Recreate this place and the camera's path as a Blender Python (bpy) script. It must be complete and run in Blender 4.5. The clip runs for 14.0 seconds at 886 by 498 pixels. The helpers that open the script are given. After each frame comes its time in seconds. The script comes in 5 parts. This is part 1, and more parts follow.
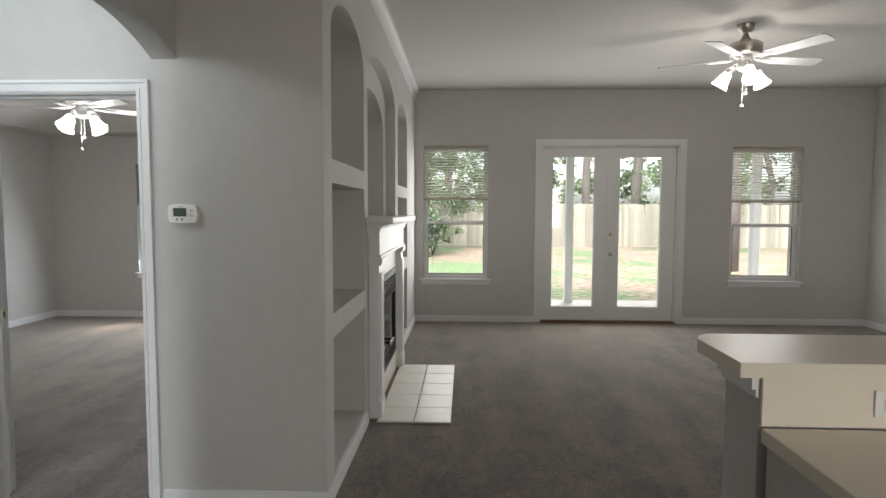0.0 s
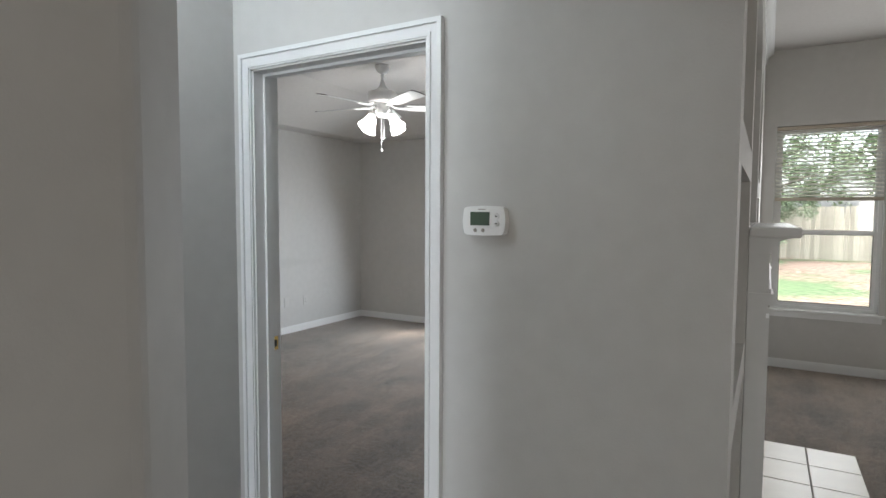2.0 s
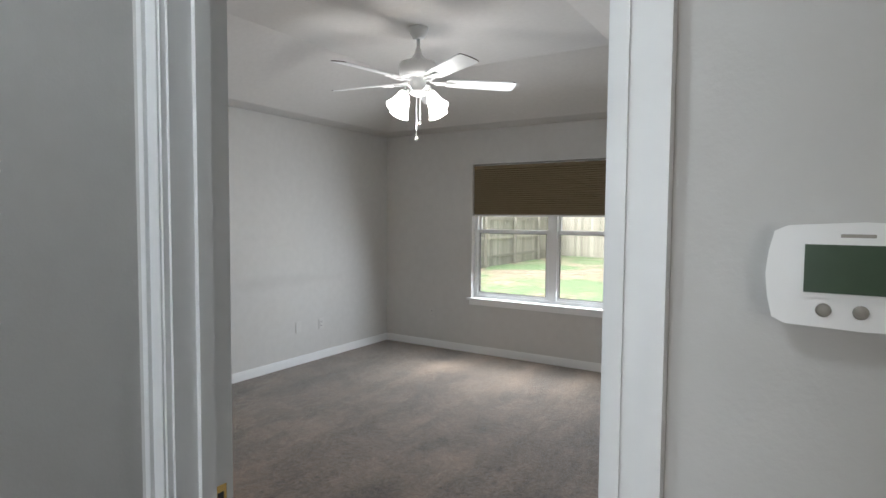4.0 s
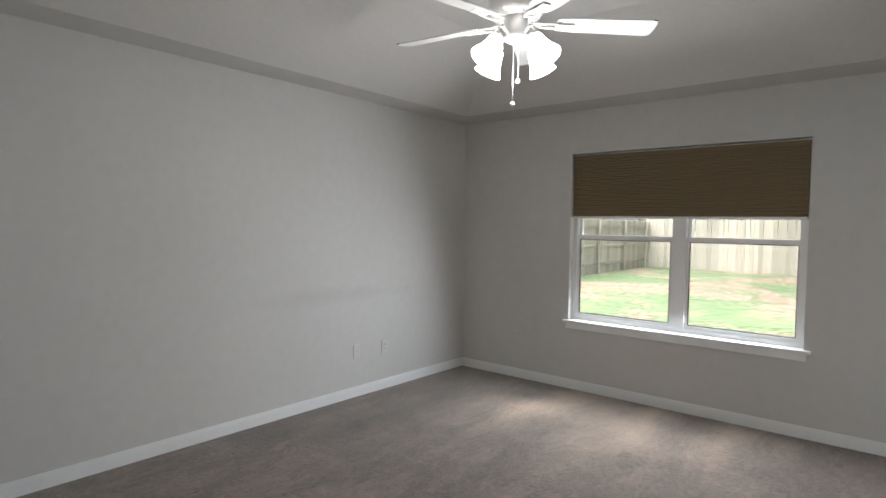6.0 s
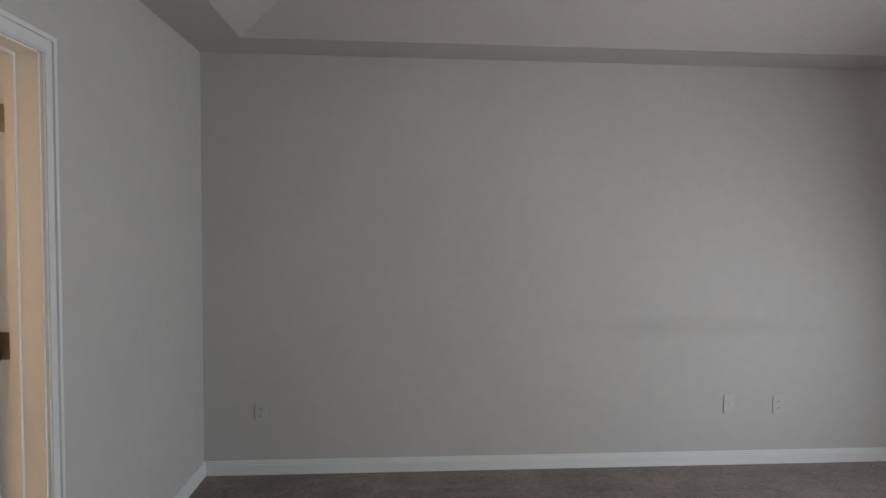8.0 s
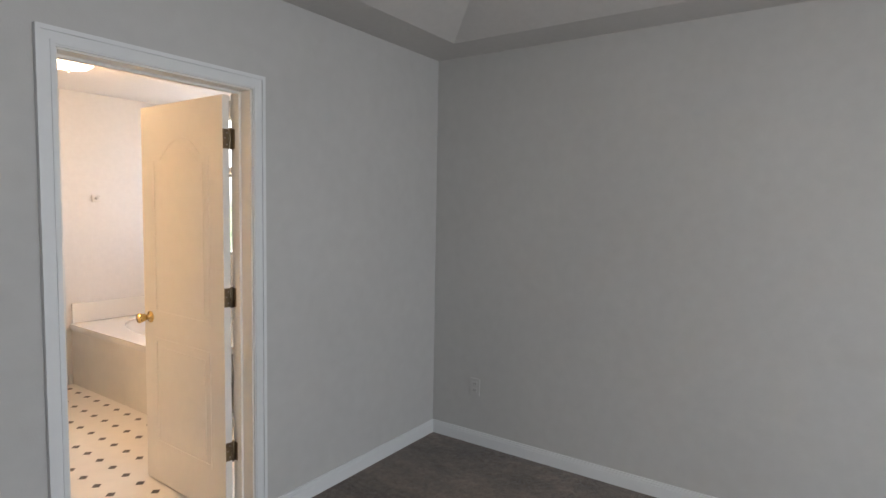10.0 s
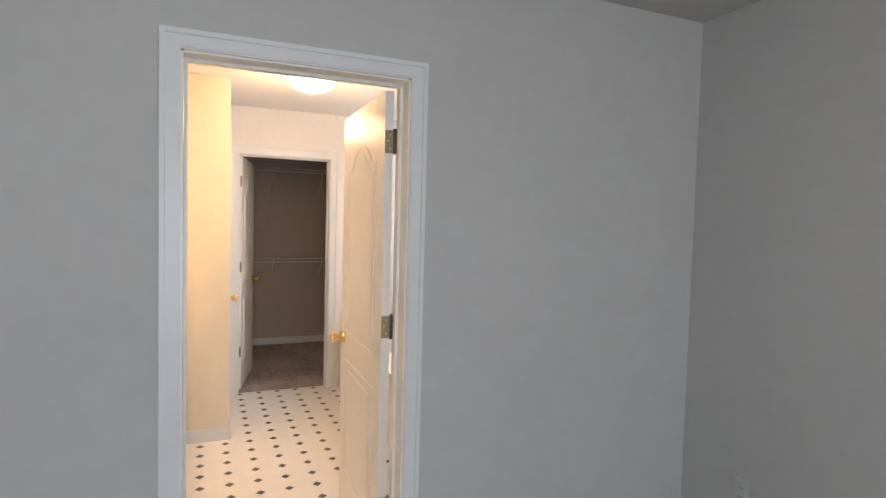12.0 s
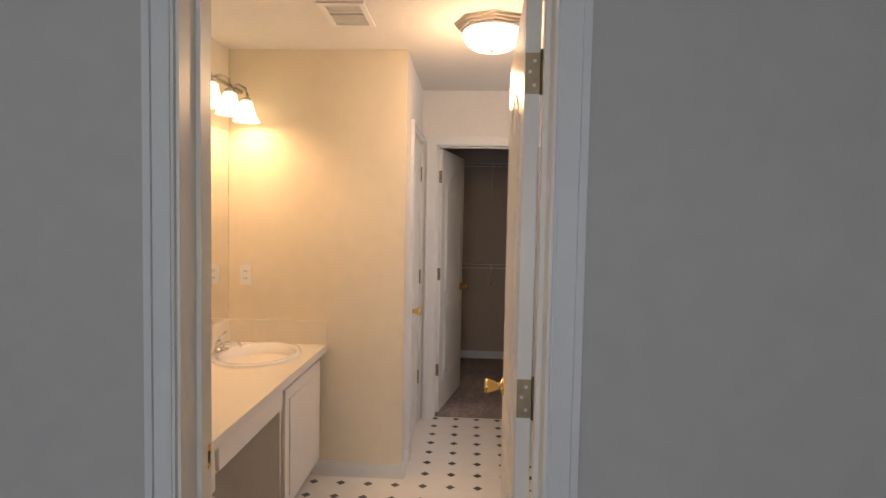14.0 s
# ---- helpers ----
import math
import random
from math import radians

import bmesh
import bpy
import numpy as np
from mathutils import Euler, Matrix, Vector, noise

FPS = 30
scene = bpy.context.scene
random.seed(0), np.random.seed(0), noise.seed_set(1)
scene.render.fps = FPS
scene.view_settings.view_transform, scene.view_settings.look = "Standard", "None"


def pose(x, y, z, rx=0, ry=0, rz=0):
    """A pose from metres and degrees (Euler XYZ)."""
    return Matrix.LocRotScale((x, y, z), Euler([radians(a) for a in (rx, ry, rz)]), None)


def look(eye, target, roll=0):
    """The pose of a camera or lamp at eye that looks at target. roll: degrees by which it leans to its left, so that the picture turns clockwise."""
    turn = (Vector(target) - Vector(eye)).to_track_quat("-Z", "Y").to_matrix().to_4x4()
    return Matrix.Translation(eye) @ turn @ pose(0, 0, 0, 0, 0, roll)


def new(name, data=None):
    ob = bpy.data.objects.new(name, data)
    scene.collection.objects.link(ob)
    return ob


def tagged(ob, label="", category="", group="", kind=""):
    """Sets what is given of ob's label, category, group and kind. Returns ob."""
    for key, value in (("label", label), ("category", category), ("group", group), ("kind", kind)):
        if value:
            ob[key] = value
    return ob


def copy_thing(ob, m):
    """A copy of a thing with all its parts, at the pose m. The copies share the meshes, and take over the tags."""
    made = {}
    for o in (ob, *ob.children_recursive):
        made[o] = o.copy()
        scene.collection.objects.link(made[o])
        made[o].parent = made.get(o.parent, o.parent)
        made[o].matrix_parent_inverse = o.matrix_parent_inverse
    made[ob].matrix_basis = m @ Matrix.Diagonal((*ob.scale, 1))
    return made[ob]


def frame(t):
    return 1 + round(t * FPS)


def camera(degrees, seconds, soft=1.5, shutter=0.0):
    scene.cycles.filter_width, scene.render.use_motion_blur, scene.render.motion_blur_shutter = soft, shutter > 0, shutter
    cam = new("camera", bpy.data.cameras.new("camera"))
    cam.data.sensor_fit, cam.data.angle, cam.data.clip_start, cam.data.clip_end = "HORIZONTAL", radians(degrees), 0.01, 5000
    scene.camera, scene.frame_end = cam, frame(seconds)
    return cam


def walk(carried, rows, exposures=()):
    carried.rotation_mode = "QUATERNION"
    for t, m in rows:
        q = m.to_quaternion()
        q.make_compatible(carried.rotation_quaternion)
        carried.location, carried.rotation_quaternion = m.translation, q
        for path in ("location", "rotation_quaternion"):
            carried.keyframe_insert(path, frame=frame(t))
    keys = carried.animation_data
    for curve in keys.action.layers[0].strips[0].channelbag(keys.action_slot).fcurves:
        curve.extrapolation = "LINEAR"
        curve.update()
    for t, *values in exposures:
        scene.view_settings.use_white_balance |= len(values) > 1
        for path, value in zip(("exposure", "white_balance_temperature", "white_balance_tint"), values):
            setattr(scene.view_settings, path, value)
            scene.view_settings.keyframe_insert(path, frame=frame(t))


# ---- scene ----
cam = camera(76.3, 14.0)
PATH = [
    (0, (-0.001, 0.148, 1.482), (-0.08, 2.142, 1.348), 0.2),
    (0.5, (-0.122, 0.435, 1.485), (-0.457, 2.402, 1.344), 0.1),
    (1, (-0.263, 0.745, 1.475), (-0.813, 2.663, 1.331), 0.2),
    (1.5, (-0.428, 1.02, 1.49), (-1.215, 2.854, 1.354), 0.2),
    (2, (-0.614, 1.265, 1.486), (-1.608, 2.996, 1.362), 0.3),
    (2.5, (-0.816, 1.508, 1.495), (-1.907, 3.18, 1.382), 0.3),
    (3, (-1.046, 1.743, 1.498), (-2.154, 3.405, 1.391), 0.4),
    (5.3, (-1.885, 2.803, 1.531), (-2.892, 4.526, 1.417), 0.5),
    (5.5, (-1.98, 2.876, 1.526), (-3.053, 4.56, 1.411), 0.6),
    (6, (-2.153, 3.114, 1.459), (-3.429, 4.651, 1.374), 0.9),
    (6.2, (-2.2, 3.197, 1.459), (-3.569, 4.653, 1.372), 0.9),
    (6.5, (-2.247, 3.355, 1.469), (-3.763, 4.657, 1.378), 1.0),
    (7, (-2.289, 3.649, 1.48), (-4.044, 4.603, 1.385), 0.7),
    (7.5, (-2.327, 3.896, 1.449), (-4.243, 4.465, 1.382), 0.4),
    (8, (-2.325, 4.242, 1.492), (-4.319, 4.376, 1.412), 0.4),
    (8.5, (-2.338, 4.583, 1.511), (-4.32, 4.336, 1.412), 0.8),
    (10.8, (-2.984, 5.337, 1.538), (-4.319, 3.853, 1.411), 1.3),
    (11, (-3.091, 5.321, 1.539), (-4.338, 3.762, 1.422), 1.5),
    (11.5, (-3.315, 5.222, 1.527), (-4.34, 3.508, 1.421), 1.5),
    (12, (-3.544, 5.075, 1.52), (-4.331, 3.238, 1.424), 1.5),
    (12.5, (-3.699, 4.882, 1.506), (-4.246, 2.961, 1.415), 1.4),
    (13, (-3.842, 4.648, 1.506), (-4.183, 2.68, 1.418), 1.3),
    (13.5, (-3.985, 4.413, 1.499), (-4.132, 2.421, 1.406), 1.3),
    (14, (-4.099, 4.206, 1.5), (-3.996, 2.211, 1.396), 1.1),
]
walk(cam, [(t, look(eye, target, roll)) for t, eye, target, roll in PATH],
     [(0, 2.45, 6470, 10), (1.5, 2.5, 6330, 10), (3, 2.5, 6280, 10), (5.5, 2.42, 6420, 11), (7.0, 2.36, 6470, 12), (8.0, 2.0, 6480, 13), (8.7, 1.98, 6500, 13), (11, 2.42, 6300, 12), (12.5, 2.22, 6300, 13), (14, 1.6, 6350, 14)])

# ---- world, sun, window and fill light, exposure ----
world = bpy.data.worlds.new("sky")
scene.world = world
world.use_nodes = True
wn = world.node_tree
sky = wn.nodes.new("ShaderNodeTexSky")
sky.sky_type, sky.sun_disc, sky.sun_elevation, sky.sun_rotation = "NISHITA", False, radians(50), radians(200)
sky.air_density, sky.dust_density = 1.0, 4.0
wn.nodes["Background"].inputs[1].default_value = 0.15
pale = wn.nodes.new("ShaderNodeHueSaturation")
pale.inputs["Saturation"].default_value = 0.3
wn.links.new(sky.outputs[0], pale.inputs["Color"])
wn.links.new(pale.outputs[0], wn.nodes["Background"].inputs[0])
sun = new("sun", bpy.data.lights.new("sun", "SUN"))
sun.data.energy, sun.data.angle, sun.data.color = 1.1, radians(20), (1.0, 0.95, 0.88)
sun.matrix_world = pose(0, 0, 20, 40, 0, 160)


def window_or_fill_light(name, m, w, h, watts, tint=(0.86, 0.93, 1.0)):
    d = bpy.data.lights.new(name, "AREA")
    d.shape, d.size, d.size_y, d.energy, d.color = "RECTANGLE", w, h, watts, tint
    o = new(name, d)
    o.matrix_world = m
    return o


# Area lamps look along their -z: rx=90 faces +y, rx=-90 faces -y
window_or_fill_light("daylight_bedroom", pose(-3.61, 7.72, 1.10, -74, 0, 0), 1.65, 0.8, 11.5, (0.88, 0.94, 1.0)).data.spread = radians(165)
window_or_fill_light("daylight_window_west", pose(-0.13, 7.66, 1.45, -90, 0, 0), 0.8, 1.6, 3.2, (1.0, 0.99, 0.97))
window_or_fill_light("daylight_door_west", pose(1.43, 7.60, 1.2, -90, 0, 0), 0.5, 1.9, 3.2, (1.0, 0.99, 0.97))
window_or_fill_light("daylight_door_east", pose(2.29, 7.60, 1.2, -90, 0, 0), 0.5, 1.9, 3.2, (1.0, 0.99, 0.97))
window_or_fill_light("daylight_window_east", pose(3.94, 7.66, 1.45, -90, 0, 0), 0.8, 1.6, 3.2, (1.0, 0.99, 0.97))
# Added fill lamp that brightens the hall from an unseen, assumed opening
window_or_fill_light("fill_entry", pose(-1.95, -1.94, 1.5, 90, 0, 0), 0.8, 1.5, 8.5)
# Warm fill added behind the camera to lift the living room walls
window_or_fill_light("fill_kitchen", pose(2.2, -2.94, 1.6, 90, 0, 0), 1.7, 1.2, 11.5, (1.0, 0.93, 0.83))
window_or_fill_light("daylight_bath", pose(-5.70, 0.95, 1.75, 0, -90, 0), 1.0, 1.2, 1.7, (0.86, 0.87, 1.0))


def bulb(name, x, y, z, watts, tint, r=0.06):
    d = bpy.data.lights.new(name, "POINT")
    d.energy, d.color, d.shadow_soft_size = watts, tint, r
    o = new(name, d)
    o.location = (x, y, z)
    return o


bulb("bedroom_fan_bulb", -3.70, 5.516, 2.17, 2.1, (1.0, 0.97, 0.93), 0.09)
bulb("living_fan_bulb", 2.37, 5.15, 2.46, 2.4, (1.0, 0.94, 0.86), 0.09)
bulb("hall_ceiling_bulb", -2.10, 1.90, 2.56, 3.2, (0.84, 0.93, 1.0), 0.07)
bulb("bath_ceiling_bulb", -4.17, 1.46, 2.12, 5.2, (1.0, 0.62, 0.33), 0.09)
for k in range(4):
    bulb("vanity_bulb", -2.855, 1.16 + 0.21 * k, 2.035, 1.0, (1.0, 0.58, 0.27), 0.025)

# ---- materials ----


def material(name, colour, rough=0.6, metal=0.0, var=0.06, grain=40.0, bump=0.0, bump_scale=200.0, coat=0.0, spec=0.5, blotch=1.2, per_object=0.0):
    m = bpy.data.materials.new(name)
    m.use_nodes = True
    t = m.node_tree
    b = t.nodes["Principled BSDF"]
    b.inputs["Roughness"].default_value, b.inputs["Metallic"].default_value = rough, metal
    b.inputs["Coat Weight"].default_value, b.inputs["Specular IOR Level"].default_value = coat, spec
    co = t.nodes.new("ShaderNodeTexCoord")
    big, small = t.nodes.new("ShaderNodeTexNoise"), t.nodes.new("ShaderNodeTexNoise")
    big.inputs["Scale"].default_value, small.inputs["Scale"].default_value = blotch, grain
    big.inputs["Detail"].default_value, small.inputs["Detail"].default_value = 3, 4
    add = t.nodes.new("ShaderNodeMath")
    add.operation = "ADD"
    for n in (big, small):
        t.links.new(co.outputs["Object"], n.inputs["Vector"])
    t.links.new(big.outputs["Fac"], add.inputs[0])
    t.links.new(small.outputs["Fac"], add.inputs[1])
    last = add.outputs[0]
    if per_object:
        info, mul, add2 = t.nodes.new("ShaderNodeObjectInfo"), t.nodes.new("ShaderNodeMath"), t.nodes.new("ShaderNodeMath")
        mul.operation, add2.operation = "MULTIPLY_ADD", "ADD"
        mul.inputs[1].default_value, mul.inputs[2].default_value = per_object, -per_object / 2
        t.links.new(info.outputs["Random"], mul.inputs[0])
        t.links.new(last, add2.inputs[0])
        t.links.new(mul.outputs[0], add2.inputs[1])
        last = add2.outputs[0]
    ramp = t.nodes.new("ShaderNodeMapRange")
    ramp.inputs[1].default_value, ramp.inputs[2].default_value = 0.6, 1.4
    ramp.inputs[3].default_value, ramp.inputs[4].default_value = 1 - var, 1 + var
    t.links.new(last, ramp.inputs[0])
    mix = t.nodes.new("ShaderNodeVectorMath")
    mix.operation = "SCALE"
    mix.inputs[0].default_value = colour
    t.links.new(ramp.outputs[0], mix.inputs["Scale"])
    t.links.new(mix.outputs[0], b.inputs["Base Color"])
    if bump:
        bn, bp = t.nodes.new("ShaderNodeTexNoise"), t.nodes.new("ShaderNodeBump")
        bn.inputs["Scale"].default_value, bn.inputs["Detail"].default_value = bump_scale, 3
        bp.inputs["Strength"].default_value, bp.inputs["Distance"].default_value = bump, 0.004
        t.links.new(co.outputs["Object"], bn.inputs["Vector"])
        t.links.new(bn.outputs["Fac"], bp.inputs["Height"])
        t.links.new(bp.outputs[0], b.inputs["Normal"])
    return m


def carpet_material(name, colour, stripes):
    """Cut pile: fine fibre relief, patches of trodden nap, and vacuum stripes along one way."""
    m = bpy.data.materials.new(name)
    m.use_nodes = True
    t = m.node_tree
    b = t.nodes["Principled BSDF"]
    b.inputs["Roughness"].default_value, b.inputs["Specular IOR Level"].default_value = 0.95, 0.15
    b.inputs["Sheen Weight"].default_value, b.inputs["Sheen Roughness"].default_value = 0.4, 0.45
    co = t.nodes.new("ShaderNodeTexCoord")
    nap = t.nodes.new("ShaderNodeMapping")
    nap.inputs["Rotation"].default_value = (0, 0, radians(stripes))
    nap.inputs["Scale"].default_value = (4.4, 1.5, 1.0)
    t.links.new(co.outputs["Object"], nap.inputs["Vector"])
    layers = []
    for scale, detail, vec, weight in ((1.0, 4, nap.outputs[0], 0.17), (2.8, 10, co.outputs["Object"], 0.20), (40, 7, co.outputs["Object"], 0.38), (190, 4, co.outputs["Object"], 0.5)):
        n, k = t.nodes.new("ShaderNodeTexNoise"), t.nodes.new("ShaderNodeMath")
        n.inputs["Scale"].default_value, n.inputs["Detail"].default_value = scale, detail
        k.operation = "MULTIPLY_ADD"
        k.inputs[1].default_value = weight
        t.links.new(vec, n.inputs["Vector"])
        t.links.new(n.outputs["Fac"], k.inputs[0])
        if layers:
            t.links.new(layers[-1], k.inputs[2])
        else:
            k.inputs[2].default_value = 0
        layers.append(k.outputs[0])
        fine = n.outputs["Fac"]
    wave, k = t.nodes.new("ShaderNodeTexWave"), t.nodes.new("ShaderNodeMath")
    wave.inputs["Scale"].default_value, wave.inputs["Distortion"].default_value, wave.inputs["Detail"].default_value = 0.16, 5.0, 3.0
    wave.inputs["Detail Scale"].default_value = 1.6
    k.operation = "MULTIPLY_ADD"
    k.inputs[1].default_value = 0.028
    t.links.new(nap.outputs[0], wave.inputs["Vector"])
    t.links.new(wave.outputs["Fac"], k.inputs[0])
    t.links.new(layers[-1], k.inputs[2])
    layers.append(k.outputs[0])
    # Swaths of brushed pile with crisp edges, along and across, and small scuffs
    for turn, size, seed, lo, hi, weight in ((stripes, (2.8, 0.7, 1.0), 0.0, 0.48, 0.52, 0.034), (stripes + 84, (2.6, 0.9, 1.0), 7.3, 0.51, 0.55, 0.030), (stripes - 9, (17.0, 9.0, 1.0), 3.1, 0.46, 0.62, 0.040), (stripes + 60, (9.0, 5.0, 1.0), 11.0, 0.64, 0.68, -0.050)):
        mp, n, edge, k = (t.nodes.new(q) for q in ("ShaderNodeMapping", "ShaderNodeTexNoise", "ShaderNodeMapRange", "ShaderNodeMath"))
        mp.inputs["Rotation"].default_value, mp.inputs["Scale"].default_value, mp.inputs["Location"].default_value = (0, 0, radians(turn)), size, (seed, seed, 0)
        n.inputs["Scale"].default_value, n.inputs["Detail"].default_value, n.inputs["Roughness"].default_value = 1.0, 3, 0.55
        edge.inputs[1].default_value, edge.inputs[2].default_value = lo, hi
        k.operation = "MULTIPLY_ADD"
        k.inputs[1].default_value = weight
        t.links.new(co.outputs["Object"], mp.inputs["Vector"])
        t.links.new(mp.outputs[0], n.inputs["Vector"])
        t.links.new(n.outputs["Fac"], edge.inputs[0])
        t.links.new(edge.outputs[0], k.inputs[0])
        t.links.new(layers[-1], k.inputs[2])
        layers.append(k.outputs[0])
    r = t.nodes.new("ShaderNodeMapRange")
    r.inputs[1].default_value, r.inputs[2].default_value, r.inputs[3].default_value, r.inputs[4].default_value = 0.555, 0.825, 0.28, 1.78
    t.links.new(layers[-1], r.inputs[0])
    s = t.nodes.new("ShaderNodeVectorMath")
    s.operation = "SCALE"
    s.inputs[0].default_value = colour
    t.links.new(r.outputs[0], s.inputs["Scale"])
    t.links.new(s.outputs[0], b.inputs["Base Color"])
    bp = t.nodes.new("ShaderNodeBump")
    bp.inputs["Strength"].default_value, bp.inputs["Distance"].default_value = 0.7, 0.012
    t.links.new(layers[-1], bp.inputs["Height"])
    t.links.new(bp.outputs[0], b.inputs["Normal"])
    return m


def glow(name, colour, strength):
    m = bpy.data.materials.new(name)
    m.use_nodes = True
    b = m.node_tree.nodes["Principled BSDF"]
    b.inputs["Base Color"].default_value = (0.9, 0.88, 0.85, 1)
    b.inputs["Roughness"].default_value = 0.3
    b.inputs["Emission Color"].default_value, b.inputs["Emission Strength"].default_value = (*colour, 1), strength
    return m


def clear_glass(name):
    m = bpy.data.materials.new(name)
    m.use_nodes = True
    t = m.node_tree
    t.nodes.remove(t.nodes["Principled BSDF"])
    a, g, mix = t.nodes.new("ShaderNodeBsdfTransparent"), t.nodes.new("ShaderNodeBsdfGlossy"), t.nodes.new("ShaderNodeMixShader")
    g.inputs["Roughness"].default_value = 0.02
    a.inputs[0].default_value = (0.96, 0.97, 0.96, 1)
    mix.inputs[0].default_value = 0.05
    t.links.new(a.outputs[0], mix.inputs[1])
    t.links.new(g.outputs[0], mix.inputs[2])
    t.links.new(mix.outputs[0], t.nodes["Material Output"].inputs[0])
    return m


def ground_material():
    m = bpy.data.materials.new("lawn_and_leaf_litter")
    m.use_nodes = True
    t = m.node_tree
    b = t.nodes["Principled BSDF"]
    b.inputs["Roughness"].default_value = 0.95
    co = t.nodes.new("ShaderNodeTexCoord")
    patch, fine = t.nodes.new("ShaderNodeTexNoise"), t.nodes.new("ShaderNodeTexNoise")
    patch.inputs["Scale"].default_value, patch.inputs["Detail"].default_value, patch.inputs["Roughness"].default_value = 0.34, 10, 0.66
    patch.inputs["Distortion"].default_value = 0.6
    fine.inputs["Scale"].default_value, fine.inputs["Detail"].default_value = 7, 8
    grass, litter = t.nodes.new("ShaderNodeValToRGB"), t.nodes.new("ShaderNodeValToRGB")
    grass.color_ramp.elements[0].color, grass.color_ramp.elements[1].color = (0.06, 0.105, 0.04, 1), (0.19, 0.27, 0.13, 1)
    litter.color_ramp.elements[0].color, litter.color_ramp.elements[1].color = (0.15, 0.085, 0.055, 1), (0.44, 0.34, 0.28, 1)
    for r in (grass, litter):
        r.color_ramp.elements[0].position, r.color_ramp.elements[1].position = 0.36, 0.66
        t.links.new(fine.outputs["Fac"], r.inputs[0])
    cut = t.nodes.new("ShaderNodeMapRange")
    cut.inputs[1].default_value, cut.inputs[2].default_value = 0.44, 0.56
    mix = t.nodes.new("ShaderNodeMixRGB")
    for n in (patch, fine):
        t.links.new(co.outputs["Object"], n.inputs["Vector"])
    # More litter under the pines to the east, more grass to the west
    axes, slope, lean = t.nodes.new("ShaderNodeSeparateXYZ"), t.nodes.new("ShaderNodeMapRange"), t.nodes.new("ShaderNodeMath")
    slope.inputs[1].default_value, slope.inputs[2].default_value, slope.inputs[3].default_value, slope.inputs[4].default_value = -5, 5, -0.02, 0.045
    t.links.new(co.outputs["Object"], axes.inputs[0])
    t.links.new(axes.outputs["X"], slope.inputs[0])
    t.links.new(patch.outputs["Fac"], lean.inputs[0])
    t.links.new(slope.outputs[0], lean.inputs[1])
    t.links.new(lean.outputs[0], cut.inputs[0])
    t.links.new(cut.outputs[0], mix.inputs[0])
    t.links.new(grass.outputs[0], mix.inputs[1])
    t.links.new(litter.outputs[0], mix.inputs[2])
    t.links.new(mix.outputs[0], b.inputs["Base Color"])
    return m


WALL = material("grey_wall_paint", (0.50, 0.495, 0.48), 0.75, var=0.05, grain=14, bump=0.10, bump_scale=160)


def scuffed(base):
    """The wall paint with one long faint smear where a headboard rubbed."""
    m = base.copy()
    m.name = "scuffed_grey_wall_paint"
    t = m.node_tree
    b = t.nodes["Principled BSDF"]
    link = b.inputs["Base Color"].links[0].from_socket
    co, sub, ln, rough, add, rng, mix = (t.nodes.new(n) for n in ("ShaderNodeTexCoord", "ShaderNodeMapping", "ShaderNodeVectorMath", "ShaderNodeTexNoise", "ShaderNodeMath", "ShaderNodeMapRange", "ShaderNodeMixRGB"))
    sub.inputs["Location"].default_value, sub.inputs["Scale"].default_value = (0, -6.05 / 0.95, -0.875 / 0.075), (0, 1 / 0.95, 1 / 0.075)
    ln.operation, add.operation = "LENGTH", "ADD"
    rough.inputs["Scale"].default_value = 5
    t.links.new(co.outputs["Object"], sub.inputs["Vector"])
    t.links.new(co.outputs["Object"], rough.inputs["Vector"])
    t.links.new(sub.outputs[0], ln.inputs[0])
    t.links.new(ln.outputs["Value"], add.inputs[0])
    t.links.new(rough.outputs["Fac"], add.inputs[1])
    rng.inputs[1].default_value, rng.inputs[2].default_value, rng.inputs[3].default_value, rng.inputs[4].default_value = 0.7, 1.6, 0.18, 0.0
    t.links.new(add.outputs[0], rng.inputs[0])
    t.links.new(rng.outputs[0], mix.inputs[0])
    t.links.new(link, mix.inputs[1])
    mix.inputs[2].default_value = (0.28, 0.275, 0.265, 1)
    t.links.new(mix.outputs[0], b.inputs["Base Color"])
    return m


SCUFFED = scuffed(WALL)
# Tan tone holds the warm light that reaches the closet walls
CLOSETWALL = material("warm_lit_closet_wall", (0.46, 0.385, 0.32), 0.75, var=0.05, grain=14, bump=0.1, bump_scale=160)
BATHWALL = material("cream_wall_paint", (0.74, 0.67, 0.54), 0.7, var=0.04, grain=14, bump=0.25, bump_scale=160)
CEIL = material("ceiling_paint", (0.53, 0.515, 0.495), 0.9, var=0.05, grain=30, bump=0.35, bump_scale=120)
BATHCEIL = material("white_ceiling_paint", (0.74, 0.72, 0.70), 0.9, var=0.04, grain=30, bump=0.3, bump_scale=120)
TRIM = material("white_trim_paint", (0.70, 0.71, 0.71), 0.38, var=0.03, grain=20, bump=0.06, bump_scale=60)
DOORPAINT = material("white_door_paint", (0.80, 0.78, 0.73), 0.33, var=0.025, grain=18, bump=0.08, bump_scale=90)
CARPET = carpet_material("taupe_carpet", (0.120, 0.090, 0.067), 5)
CLOSETCARPET = carpet_material("closet_carpet", (0.27, 0.205, 0.175), 70)
VINYL = material("cream_vinyl", (0.76, 0.73, 0.68), 0.32, var=0.05, grain=12, bump=0.05, bump_scale=80)
DIAMOND = material("dark_diamond_inset", (0.07, 0.06, 0.055), 0.35, var=0.25, grain=60)
